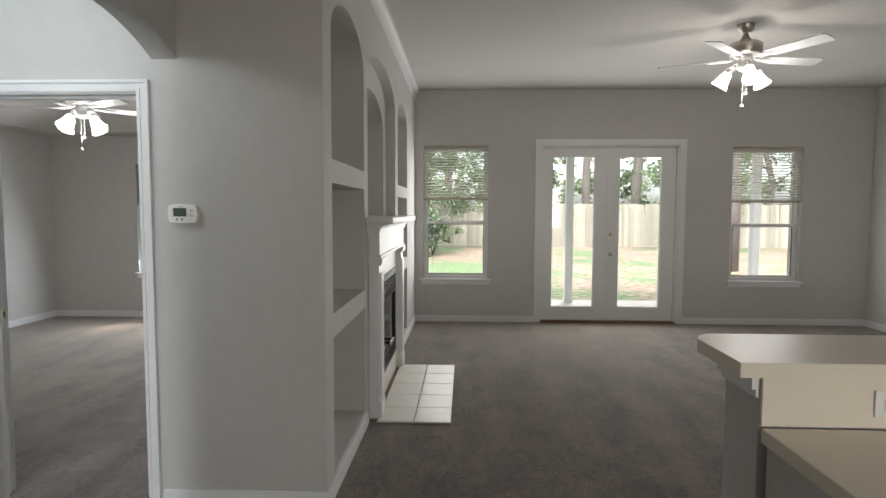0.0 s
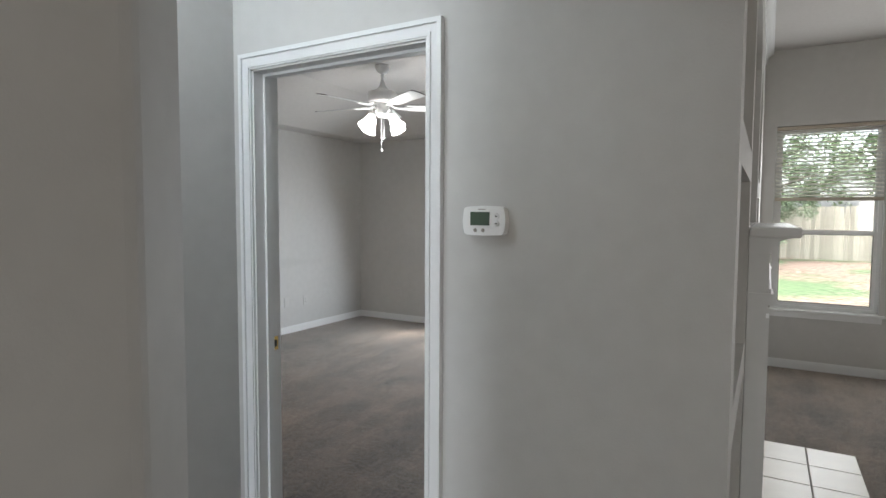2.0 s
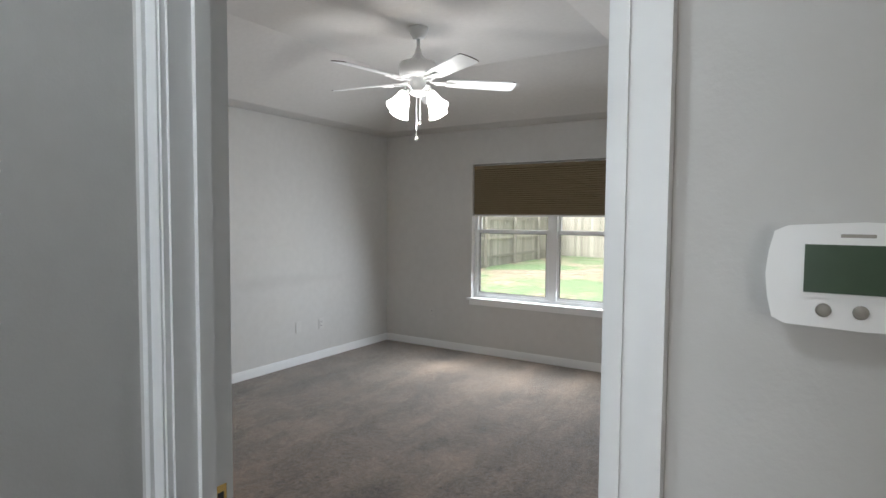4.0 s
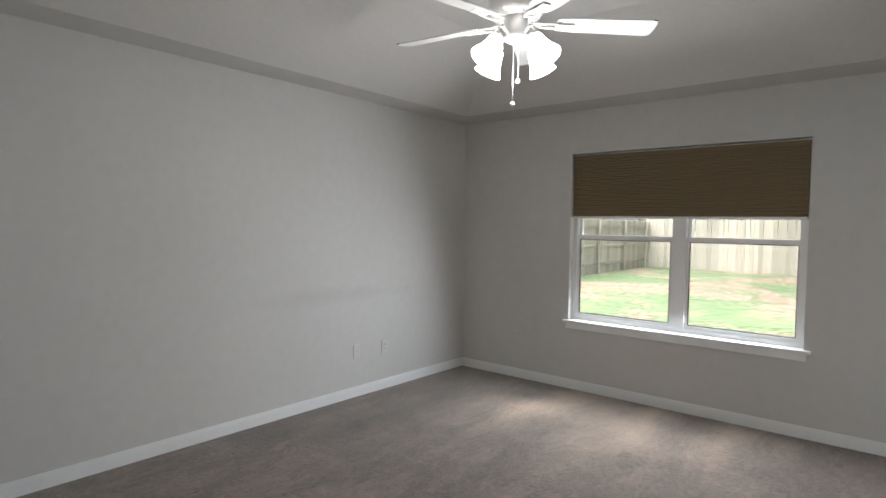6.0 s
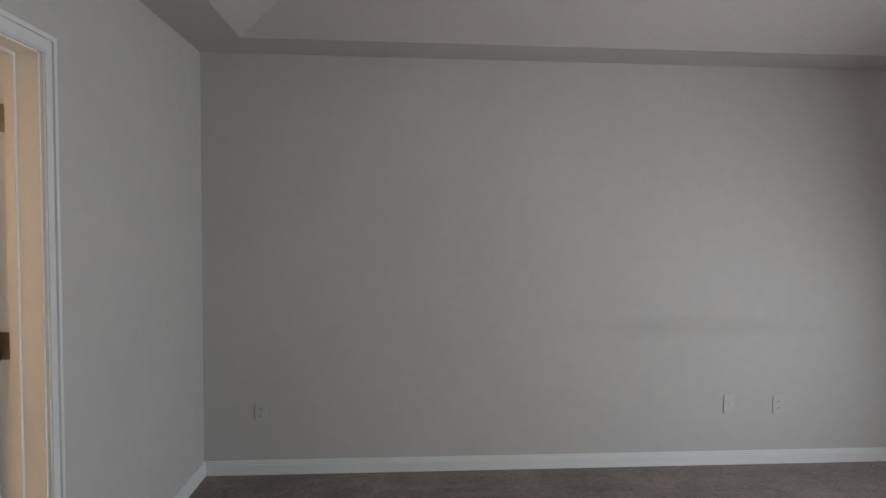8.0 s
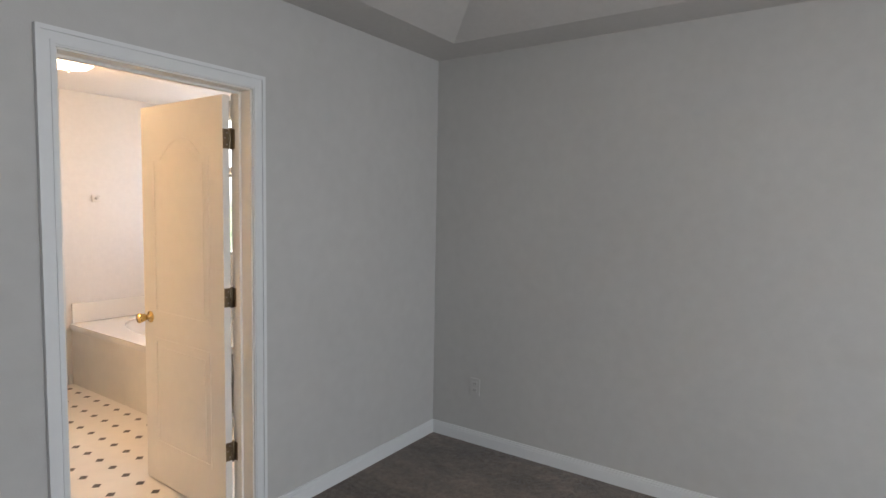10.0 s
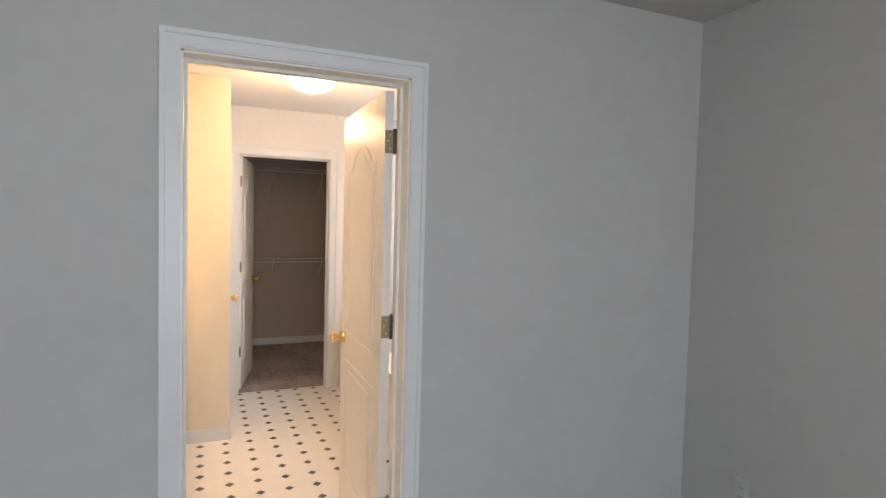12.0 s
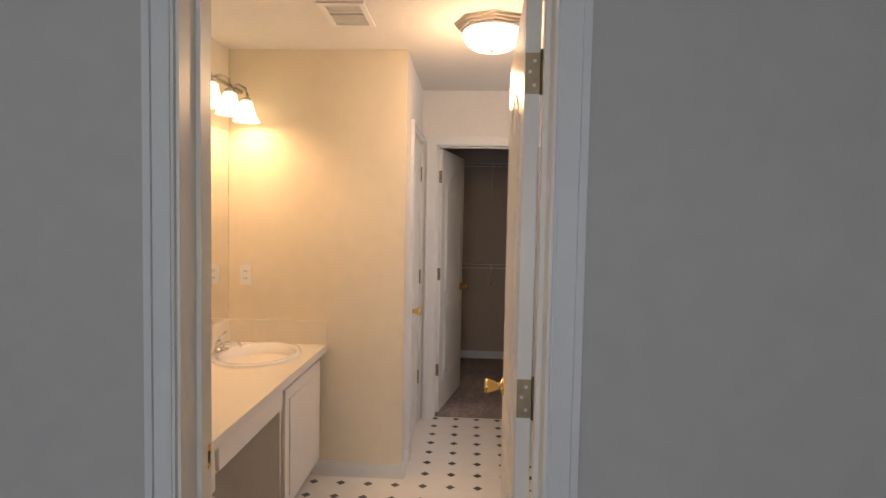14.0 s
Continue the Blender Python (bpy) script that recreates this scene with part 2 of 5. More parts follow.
TILE = material("cream_ceramic_tile", (0.70, 0.67, 0.60), 0.36, var=0.05, grain=9, per_object=0.3)
GROUT = material("grey_grout", (0.30, 0.28, 0.25), 0.9, var=0.15)
LAMINATE = material("cream_laminate", (0.72, 0.67, 0.57), 0.35, var=0.035, grain=120)
CABINET = material("cream_cabinet_paint", (0.77, 0.71, 0.63), 0.4, var=0.03, grain=22)
PORCELAIN = material("white_porcelain", (0.80, 0.78, 0.74), 0.12, var=0.02, coat=0.4)
WHITEPLASTIC = material("white_plastic", (0.78, 0.78, 0.77), 0.35, var=0.02)
BLACKMETAL = material("black_fireplace_metal", (0.02, 0.02, 0.02), 0.45, 0.5, var=0.3)
DARKGLASS = material("smoked_fire_glass", (0.015, 0.015, 0.017), 0.08, var=0.2)
BRASS = material("polished_brass", (0.83, 0.58, 0.22), 0.22, 1.0, var=0.06)
ANTIQUE = material("antique_brass_hinge", (0.30, 0.24, 0.16), 0.35, 1.0, var=0.2)
NICKEL = material("satin_nickel", (0.56, 0.52, 0.47), 0.3, 1.0, var=0.08)
CHROME = material("chrome", (0.80, 0.80, 0.80), 0.08, 1.0, var=0.03)
BLADE = material("white_fan_blade", (0.70, 0.71, 0.70), 0.35, var=0.05, grain=25)
BLADEEDGE = material("brown_blade_edge", (0.12, 0.09, 0.07), 0.5, var=0.1)
SHADEFABRIC = material("brown_cellular_shade", (0.155, 0.118, 0.068), 0.85, var=0.08, grain=80)
BLINDVINYL = material("white_blind_slat", (0.80, 0.79, 0.76), 0.4, var=0.03)
BLINDRAIL = material("tan_blind_rail", (0.42, 0.37, 0.30), 0.5, var=0.08)
PAINTED = material("painted_over_plate", (0.515, 0.51, 0.495), 0.6, var=0.04)
LCD = material("green_grey_display", (0.055, 0.085, 0.055), 0.2, var=0.1)
SLOT = material("dark_slot", (0.04, 0.04, 0.04), 0.6, var=0.1)
WOODSILL = material("stained_threshold", (0.16, 0.07, 0.035), 0.5, var=0.2)
CONCRETE = material("patio_concrete", (0.50, 0.48, 0.45), 0.85, var=0.15, grain=20, bump=0.4, bump_scale=60)
FENCEWOOD = material("weathered_fence_wood", (0.32, 0.30, 0.25), 0.85, var=0.25, grain=9, per_object=0.7)
BARK = material("pine_bark", (0.125, 0.110, 0.100), 0.95, var=0.4, grain=9, bump=1.0, bump_scale=14)
LEAF = material("green_leaves", (0.15, 0.21, 0.115), 0.6, var=0.5, grain=3, blotch=0.8)
PINE = material("pine_needles", (0.11, 0.15, 0.09), 0.7, var=0.45, grain=3, blotch=0.8)
MIRROR = material("mirror_silver", (0.90, 0.91, 0.90), 0.015, 1.0, var=0.0)
GLASS = clear_glass("window_glass")
BULBGLASS = glow("lit_frosted_shade", (1.0, 0.97, 0.92), 1.1)
DOMEGLASS = glow("lit_dome_glass", (1.0, 0.88, 0.68), 0.9)
VANGLASS = glow("lit_amber_shade", (1.0, 0.76, 0.42), 0.95)
GROUND = ground_material()

# ---- mesh helpers ----


def box(bm, x0, x1, y0, y1, z0, z1, bevel=0.0):
    v = [bm.verts.new(p) for p in ((x0, y0, z0), (x1, y0, z0), (x1, y1, z0), (x0, y1, z0), (x0, y0, z1), (x1, y0, z1), (x1, y1, z1), (x0, y1, z1))]
    fs = [bm.faces.new([v[i] for i in q]) for q in ((3, 2, 1, 0), (4, 5, 6, 7), (0, 1, 5, 4), (1, 2, 6, 5), (2, 3, 7, 6), (3, 0, 4, 7))]
    if bevel:
        es = list({e for f in fs for e in f.edges})
        bmesh.ops.bevel(bm, geom=es, offset=bevel, segments=2, profile=0.6, affect="EDGES")
    return bm


def boxes(*rows):
    bm = bmesh.new()
    for r in rows:
        box(bm, *r)
    return bm


def lathe(bm, profile, centre, segments=20, axis="z", flip=False):
    """Turn (radius, height) pairs round an axis through centre."""
    rings = []
    for r, h in profile:
        ring = []
        for k in range(segments):
            a = 2 * math.pi * k / segments
            p = (r * math.cos(a), r * math.sin(a), h)
            if axis == "x":
                p = (h, p[0], p[1])
            elif axis == "y":
                p = (p[0], h, p[1])
            ring.append(bm.verts.new(Vector(centre) + Vector(p)))
        rings.append(ring)
    for a, b in zip(rings, rings[1:]):
        for k in range(segments):
            bm.faces.new((a[k], a[(k + 1) % segments], b[(k + 1) % segments], b[k]))
    for ring in (rings[0], rings[-1]):
        if (ring[0].co - ring[1].co).length > 1e-4:
            bm.faces.new(ring)
    bmesh.ops.recalc_face_normals(bm, faces=bm.faces)
    for f in bm.faces:
        f.smooth = len(f.verts) == 4
    return bm


def tube(bm, points, radius, segments=8, taper=None):
    pts = [Vector(p) for p in points]
    rings = []
    for i, p in enumerate(pts):
        d = (pts[min(i + 1, len(pts) - 1)] - pts[max(i - 1, 0)]).normalized()
        s = d.cross(Vector((0, 0, 1)) if abs(d.z) < 0.9 else Vector((1, 0, 0))).normalized()
        u = s.cross(d)
        r = radius if taper is None else radius + (taper - radius) * i / (len(pts) - 1)
        rings.append([bm.verts.new(p + r * (math.cos(a) * s + math.sin(a) * u)) for a in (2 * math.pi * k / segments for k in range(segments))])
    for a, b in zip(rings, rings[1:]):
        for k in range(segments):
            bm.faces.new((a[k], a[(k + 1) % segments], b[(k + 1) % segments], b[k])).smooth = True
    bm.faces.new(rings[0])
    bm.faces.new(rings[-1])
    bmesh.ops.recalc_face_normals(bm, faces=bm.faces)
    return bm


def prism(bm, outline, depth, m, holes=()):
    """Fill an outline of (u, v) pairs, with holes, extrude it by depth along the third axis and set it by m."""
    verts, edges = [], []
    for loop in (outline, *holes):
        vs = [bm.verts.new((u, v, 0)) for u, v in loop]
        verts += vs
        edges += [bm.edges.new((a, b)) for a, b in zip(vs, vs[1:] + vs[:1])]
    faces = [g for g in bmesh.ops.triangle_fill(bm, use_beauty=True, use_dissolve=False, edges=edges)["geom"] if isinstance(g, bmesh.types.BMFace)]
    up = [g for g in bmesh.ops.extrude_face_region(bm, geom=faces)["geom"] if isinstance(g, bmesh.types.BMVert)]
    bmesh.ops.translate(bm, verts=up, vec=(0, 0, depth))
    bmesh.ops.transform(bm, matrix=m, verts=verts + up)
    bmesh.ops.recalc_face_normals(bm, faces=bm.faces)
    return bm


# (u, v, w) to world: u along y, v up, w along x; and u along x, v up, w along y
YZ = Matrix(((0, 0, 1, 0), (1, 0, 0, 0), (0, 1, 0, 0), (0, 0, 0, 1)))
XZ = Matrix(((1, 0, 0, 0), (0, 0, 1, 0), (0, 1, 0, 0), (0, 0, 0, 1)))


def rect(u0, u1, v0, v1):
    return [(u0, v0), (u1, v0), (u1, v1), (u0, v1)]


def arched(u0, u1, v0, spring, crown, n=18):
    """An opening with a flat foot and a segmental head."""
    c, a = (u0 + u1) / 2, (u1 - u0) / 2
    return [(u0, v0), (u1, v0)] + [(c + a * math.cos(math.pi * k / n), spring + (crown - spring) * math.sin(math.pi * k / n)) for k in range(n + 1)]


def mesh_object(name, bm, mat, parent=None):
    d = bpy.data.meshes.new(name)
    bm.to_mesh(d)
    bm.free()
    for m in mat if isinstance(mat, (list, tuple)) else (mat,):
        d.materials.append(m)
    o = new(name, d)
    o.parent = parent
    return o


def part(name, bm, mat, parent, label=""):
    o = mesh_object(name, bm, mat, parent)
    return tagged(o, label) if label else o


def thing(name, x, y, z, label, category, group=""):
    """An Empty at the thing's base; its parts are built in its own coordinates."""
    o = new(name)
    o.empty_display_size = 0.05
    o.location = (x, y, z)
    return tagged(o, label, category, group)


def structure(name, bm, mat, label="", category=""):
    return tagged(mesh_object(name, bm, mat), label, category, kind="structure")

# ---- large structure ----
ZT = 3.3
LIV_N, BED_N, OUT_N = 7.67, 7.75, 7.95
FIRE_X, BED_W, BED_E, BED_S = -0.68, -5.717, -1.5, 3.053
HALL_N = 2.84

structure("ground", boxes((-300, 300, 7.95, 500, -0.5, -0.14), (-300, 300, -300, 7.95, -0.5, -0.14)), GROUND, "patchy spring lawn with brown leaf litter", "ground")
structure("floor", boxes((-5.717, -1.4, 2.985, 7.75, -0.14, 0), (-2.61, 5.23, -3, 2.985, -0.14, 0), (-1.4, 5.23, 2.985, 7.67, -0.14, 0)), CARPET, "taupe cut-pile carpet with vacuum marks", "carpet")
bath_floor = structure("floor_bath", boxes((-5.717, -2.70, -0.01, 2.985, -0.14, 0.002)), VINYL, "cream sheet vinyl with small dark diamonds", "floor")
structure("floor_closet", boxes((-5.3, -3.3, -1.87, -0.01, -0.14, 0.006)), CLOSETCARPET, "brown closet carpet", "carpet")

bm = prism(bmesh.new(), [(FIRE_X, 0), (0.995, 0), (0.995, 2.345), (2.785, 2.345), (2.785, 0), (5.35, 0), (5.35, ZT), (FIRE_X, ZT)], OUT_N - LIV_N, Matrix.Translation((0, LIV_N, 0)) @ XZ,
           [rect(-0.565, 0.30, 0.575, 2.345), rect(3.462, 4.360, 0.575, 2.325)])
structure("wall_north_living", bm, WALL, "grey painted living room wall with two windows", "wall")
bm = prism(bmesh.new(), rect(-5.837, FIRE_X, 0, ZT), OUT_N - BED_N, Matrix.Translation((0, BED_N, 0)) @ XZ, [rect(-4.515, -2.705, 0.618, 2.11)])
structure("wall_north_bedroom", bm, WALL, "grey painted bedroom wall with a double window", "wall")
structure("wall_east", boxes((5.23, 5.35, -3.12, 7.67, 0, ZT)), WALL, "grey painted living room side wall", "wall")
# Closes the room out of view; opening added for the kitchen fill
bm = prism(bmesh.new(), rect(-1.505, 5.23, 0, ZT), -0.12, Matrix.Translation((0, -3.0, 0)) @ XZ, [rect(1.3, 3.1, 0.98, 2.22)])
structure("wall_south", bm, WALL, "unseen grey painted kitchen wall with an added light opening", "wall")
# Unseen end wall; its opening is assumed, cut for the hall fill lamp
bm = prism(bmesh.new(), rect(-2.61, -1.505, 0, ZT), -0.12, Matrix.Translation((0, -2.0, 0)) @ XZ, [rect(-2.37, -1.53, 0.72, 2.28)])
structure("wall_entry", bm, WALL, "unseen grey painted entry wall with an added light opening", "wall")
structure("wall_hall_west", boxes((-2.61, -2.49, -2.0, HALL_N, 0, ZT)), WALL, "grey painted hall side wall", "wall")
bm = prism(bmesh.new(), [(-2.61, 0), (-2.394, 0), (-2.394, 2.055), (-1.567, 2.055), (-1.567, 0), (-0.98, 0), (-0.98, ZT), (-2.61, ZT)], 0.115, Matrix.Translation((0, HALL_N, 0)) @ XZ)
structure("wall_hall_north", bm, WALL, "grey painted wall beside the bedroom door", "wall")

# Wall with the segmental arch, and its rounded pier
arch = [(2.352 + 0.488 * c, 2.20 + 0.125 * (1 - c * c)) for c in (1 - k / 12 for k in range(25))]
bm = prism(bmesh.new(), arch + [(1.864, ZT), (2.84, ZT)], 0.12, Matrix.Translation((-1.505, 0, 0)) @ YZ)
prism(bm, [(-1.505, -3.0), (-1.385, -3.0), (-1.385, 1.722), (-1.388, 1.742), (-1.396, 1.758), (-1.494, 1.888), (-1.505, 1.896)], ZT, Matrix.Identity(4))
structure("wall_arch", bm, WALL, "grey painted wall with a shallow arched opening", "wall")

structure("wall_bedroom_east", boxes((-1.5, -1.4, 2.955, 7.75, 0, ZT)), WALL, "grey painted bedroom side wall", "wall")
bm = prism(bmesh.new(), [(BED_W, 0), (-4.274, 0), (-4.274, 2.065), (-3.468, 2.065), (-3.468, 0), (-2.61, 0), (-2.61, ZT), (BED_W, ZT)], 0.069, Matrix.Translation((0, BED_S - 0.069, 0)) @ XZ)
structure("wall_bedroom_south", bm, WALL, "grey painted bedroom wall with the bathroom door", "wall")
bm = prism(bmesh.new(), [(BED_W, 0), (-4.274, 0), (-4.274, 2.065), (-3.468, 2.065), (-3.468, 0), (-2.70, 0), (-2.70, ZT), (BED_W, ZT)], 0.069, Matrix.Translation((0, BED_S - 0.138, 0)) @ XZ)
structure("wall_bath_north", bm, BATHWALL, "cream painted bathroom wall", "wall")
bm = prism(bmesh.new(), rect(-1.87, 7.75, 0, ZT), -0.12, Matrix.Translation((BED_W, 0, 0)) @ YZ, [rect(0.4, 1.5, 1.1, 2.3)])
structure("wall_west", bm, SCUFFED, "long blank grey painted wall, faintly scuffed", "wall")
structure("wall_bath_east", boxes((-2.70, -2.61, 0.92, 2.984, 0, ZT)), BATHWALL, "cream bathroom wall behind the vanity", "wall")
structure("wall_bath_stub", boxes((-3.717, -2.70, 0.92, 1.03, 0, ZT)), BATHWALL, "cream bathroom wall beside the vanity", "wall")
bm = prism(bmesh.new(), [(0.045, 0), (0.115, 0), (0.115, 2.05), (0.745, 2.05), (0.745, 0), (0.92, 0), (0.92, ZT), (0.045, ZT)], 0.09, Matrix.Translation((-3.717, 0, 0)) @ YZ)
structure("wall_bath_inner", bm, BATHCEIL, "pale painted bathroom wall with a narrow door", "wall")
structure("wall_linen_back", boxes((-3.3, -3.2, -0.07, 0.92, 0, ZT)), BATHWALL, "plain linen closet back wall", "wall")
bm = prism(bmesh.new(), [(BED_W, 0), (-4.60, 0), (-4.60, 2.06), (-3.815, 2.06), (-3.815, 0), (-3.2, 0), (-3.2, ZT), (BED_W, ZT)], 0.115, Matrix.Translation((0, -0.07, 0)) @ XZ)
structure("wall_closet_front", bm, BATHCEIL, "pale painted wall round the closet door", "wall")
structure("wall_closet_back", boxes((-5.42, -3.2, -1.99, -1.87, 0, ZT)), CLOSETWALL, "shaded closet back wall, warm light put into its colour", "wall")
structure("wall_closet_east", boxes((-3.3, -3.2, -1.87, -0.07, 0, ZT)), CLOSETWALL, "shaded closet side wall, warm light put into its colour", "wall")
structure("wall_closet_west", boxes((-5.42, -5.3, -1.87, -0.07, 0, ZT)), CLOSETWALL, "shaded closet side wall, warm light put into its colour", "wall")

# Fireplace wall: a deep panel with shelf niches and a stepped arch over the mantel
cols = ((3.005, 3.92), (5.80, 6.69))
holes = [arched(a, b, 1.745, 2.39, 2.615) for a, b in cols] + [rect(a, b, 0.95, 1.625) for a, b in cols] + [rect(a, b, 0.11, 0.825) for a, b in cols]
holes += [arched(4.06, 5.60, 1.44, 2.40, 2.67)]
bm = prism(bmesh.new(), rect(HALL_N, LIV_N, 0, ZT), -0.09, Matrix.Translation((FIRE_X, 0, 0)) @ YZ, holes)
holes[-1] = arched(4.24, 5.42, 1.44, 2.22, 2.46)
prism(bm, rect(HALL_N, LIV_N, 0, ZT), -0.21, Matrix.Translation((FIRE_X - 0.09, 0, 0)) @ YZ, holes)
box(bm, FIRE_X - 0.38, FIRE_X - 0.30, 2.955, LIV_N, 0, ZT)
structure("wall_fireplace", bm, WALL, "grey painted fireplace wall with arched niches and shelves", "wall")

structure("ceiling_living", boxes((-1.385, 5.23, -3.0, 7.67, 3.07, 3.17)), CEIL, "off-white textured ceiling", "ceiling")
structure("ceiling_hall", boxes((-2.49, -1.505, -2.0, 2.84, 2.74, 2.84)), CEIL, "off-white textured ceiling", "ceiling")
structure("ceiling_bath", boxes((BED_W, -2.70, -1.87, 2.915, 2.44, 2.54)), BATHCEIL, "white textured bathroom ceiling", "ceiling")
bm = bmesh.new()
rings = []
for w, e, s, n, z in ((BED_W, BED_E, 2.955, BED_N, 2.49), (-5.437, -1.81, 3.36, 7.40, 2.49), (-4.60, -2.65, 4.20, 6.56, 2.83)):
    rings.append([bm.verts.new((x, y, z)) for x, y in ((w, s), (e, s), (e, n), (w, n))])
for a, b in zip(rings, rings[1:]):
    for k in range(4):
        bm.faces.new((a[k], b[k], b[(k + 1) % 4], a[(k + 1) % 4]))
bm.faces.new(rings[-1])
bmesh.ops.recalc_face_normals(bm, faces=bm.faces)
box(bm, BED_W, BED_E, 2.955, BED_N, 2.90, 2.96)
structure("ceiling_bedroom", bm, CEIL, "off-white tray ceiling with sloped sides", "ceiling")
structure("roof", boxes((-6.2, 5.8, -3.6, 8.3, ZT, ZT + 0.12)), BARK, "low roof over the rooms", "roof")

# Baseboards: a board with an eased top
BASE_H, BASE_T = 0.085, 0.014


def baseboard(x0, y0, x1, y1, nx, ny):
    bm = bmesh.new()
    for z0, z1, t in ((0, 0.062, BASE_T), (0.062, 0.074, 0.011), (0.074, BASE_H, 0.007)):
        box(bm, min(x0, x1, x0 + nx * t), max(x0, x1, x0 + nx * t), min(y0, y1, y0 + ny * t), max(y0, y1, y0 + ny * t), z0, z1)
    structure("baseboard", bm, TRIM, "white painted baseboard with an eased top", "baseboard")


for run in ((FIRE_X, LIV_N, 0.917, LIV_N, 0, -1), (2.864, LIV_N, 5.23, LIV_N, 0, -1), (5.23, -3, 5.23, LIV_N, -1, 0),
            (-1.505, HALL_N, FIRE_X, HALL_N, 0, -1), (FIRE_X, HALL_N, FIRE_X, 3.98, 1, 0), (FIRE_X, 5.68, FIRE_X, LIV_N, 1, 0),
            (-2.49, -2, -2.49, HALL_N, 1, 0), (-1.385, -3, -1.385, 1.705, 1, 0), (-1.505, -2, -1.505, 1.885, -1, 0),
            (BED_W, BED_N, BED_E, BED_N, 0, -1), (BED_W, BED_S, BED_W, BED_N, 1, 0), (BED_E, 2.955, BED_E, BED_N, -1, 0),
            (BED_W, BED_S, -4.325, BED_S, 0, 1), (-3.417, BED_S, -2.61, BED_S, 0, 1),
            (-3.731, 1.03, -3.20, 1.03, 0, 1), (-3.717, 0.82, -3.717, 1.03, -1, 0), (-4.70, 0.045, -4.672, 0.045, 0, 1),
            (-5.3, -1.87, -3.3, -1.87, 0, 1), (-3.3, -1.87, -3.3, -0.07, -1, 0)):
    baseboard(*run)

# Casings: flat board, inner bead and a proud back band


def casing(name, u0, u1, top, face, out, axis, w=0.072, foot=0.0):
    """Trim round an opening u0..u1 up to top, on the wall plane at face, standing proud towards out (+1, -1)."""
    bm = bmesh.new()
    for a, b, t in ((0.004, w - 0.016, 0.013), (w - 0.016, w, 0.021), (0.010, 0.022, 0.017)):
        for q in ((u0 - b, u0 - a, foot, top + b), (u1 + a, u1 + b, foot, top + b), (u0 - a, u1 + a, top + a, top + b)):
            c0, c1 = sorted((face, face + out * t))
            if axis == "x":
                box(bm, q[0], q[1], c0, c1, q[2], q[3])
            else:
                box(bm, c0, c1, q[0], q[1], q[2], q[3])
    return structure(name, bm, TRIM, "white painted moulded door casing", "trim")


def jamb(name, u0, u1, top, c0, c1, axis, stop, mat):
    """Lining of an opening, with a door stop."""
    bm = bmesh.new()
    t = 0.018
    for a, b, z0, z1, k0, k1 in ((u0 - t + 0.003, u0 + 0.003, 0, top, c0, c1), (u1 - 0.003, u1 + t - 0.003, 0, top, c0, c1), (u0 + 0.003, u1 - 0.003, top - 0.003, top + t - 0.006, c0, c1),
                                 (u0 + 0.003, u0 + 0.014, 0, top - 0.003, *stop), (u1 - 0.014, u1 - 0.003, 0, top - 0.003, *stop), (u0 + 0.014, u1 - 0.014, top - 0.014, top - 0.003, *stop)):
        if axis == "x":
            box(bm, a, b, k0, k1, z0, z1)
        else:
            box(bm, k0, k1, a, b, z0, z1)
    return structure(name, bm, mat, "white painted door jamb with a stop", "trim")


casing("trim_bedroom_door", -2.378, -1.582, 2.040, HALL_N, -1, "x", 0.064)
casing("trim_bedroom_door_inside", -2.378, -1.582, 2.040, 2.955, 1, "x", 0.064)
jamb("jamb_bedroom_door", -2.378, -1.582, 2.040, HALL_N - 0.002, 2.957, "x", (2.885, 2.917), TRIM)
casing("trim_bath_door", -4.258, -3.484, 2.046, BED_S, 1, "x", 0.066)
casing("trim_bath_door_inside", -4.258, -3.484, 2.046, 2.915, -1, "x", 0.066)
jamb("jamb_bath_door", -4.258, -3.484, 2.046, 2.913, BED_S + 0.002, "x", (2.955, 2.985), DOORPAINT)
casing("trim_closet_door", -4.587, -3.827, 2.045, 0.045, 1, "x", 0.075)
jamb("jamb_closet_door", -4.587, -3.827, 2.045, -0.072, 0.047, "x", (-0.03, 0.0), TRIM)
casing("trim_linen_door", 0.13, 0.73, 2.04, -3.717, -1, "y", 0.06)
jamb("jamb_linen_door", 0.13, 0.73, 2.04, -3.719, -3.625, "y", (-3.672, -3.65), TRIM)
casing("trim_french_door", 0.998, 2.782, 2.343, LIV_N, -1, "x", 0.083)
structure("trim_crown", prism(bmesh.new(), [(0, 2.945), (0.010, 2.945), (0.014, 2.96), (0.014, 2.972)] + [(0.014 + 0.046 * (1 - math.cos(k * math.pi / 12)), 2.972 + 0.062 * math.sin(k * math.pi / 12)) for k in range(1, 7)] + [(0.066, 3.04), (0.066, 3.07), (0, 3.07)], LIV_N - HALL_N, Matrix(((1, 0, 0, FIRE_X), (0, 0, 1, HALL_N), (0, 1, 0, 0), (0, 0, 0, 1)))),
          TRIM, "white coved crown moulding", "trim")


# ---- windows and doors ----


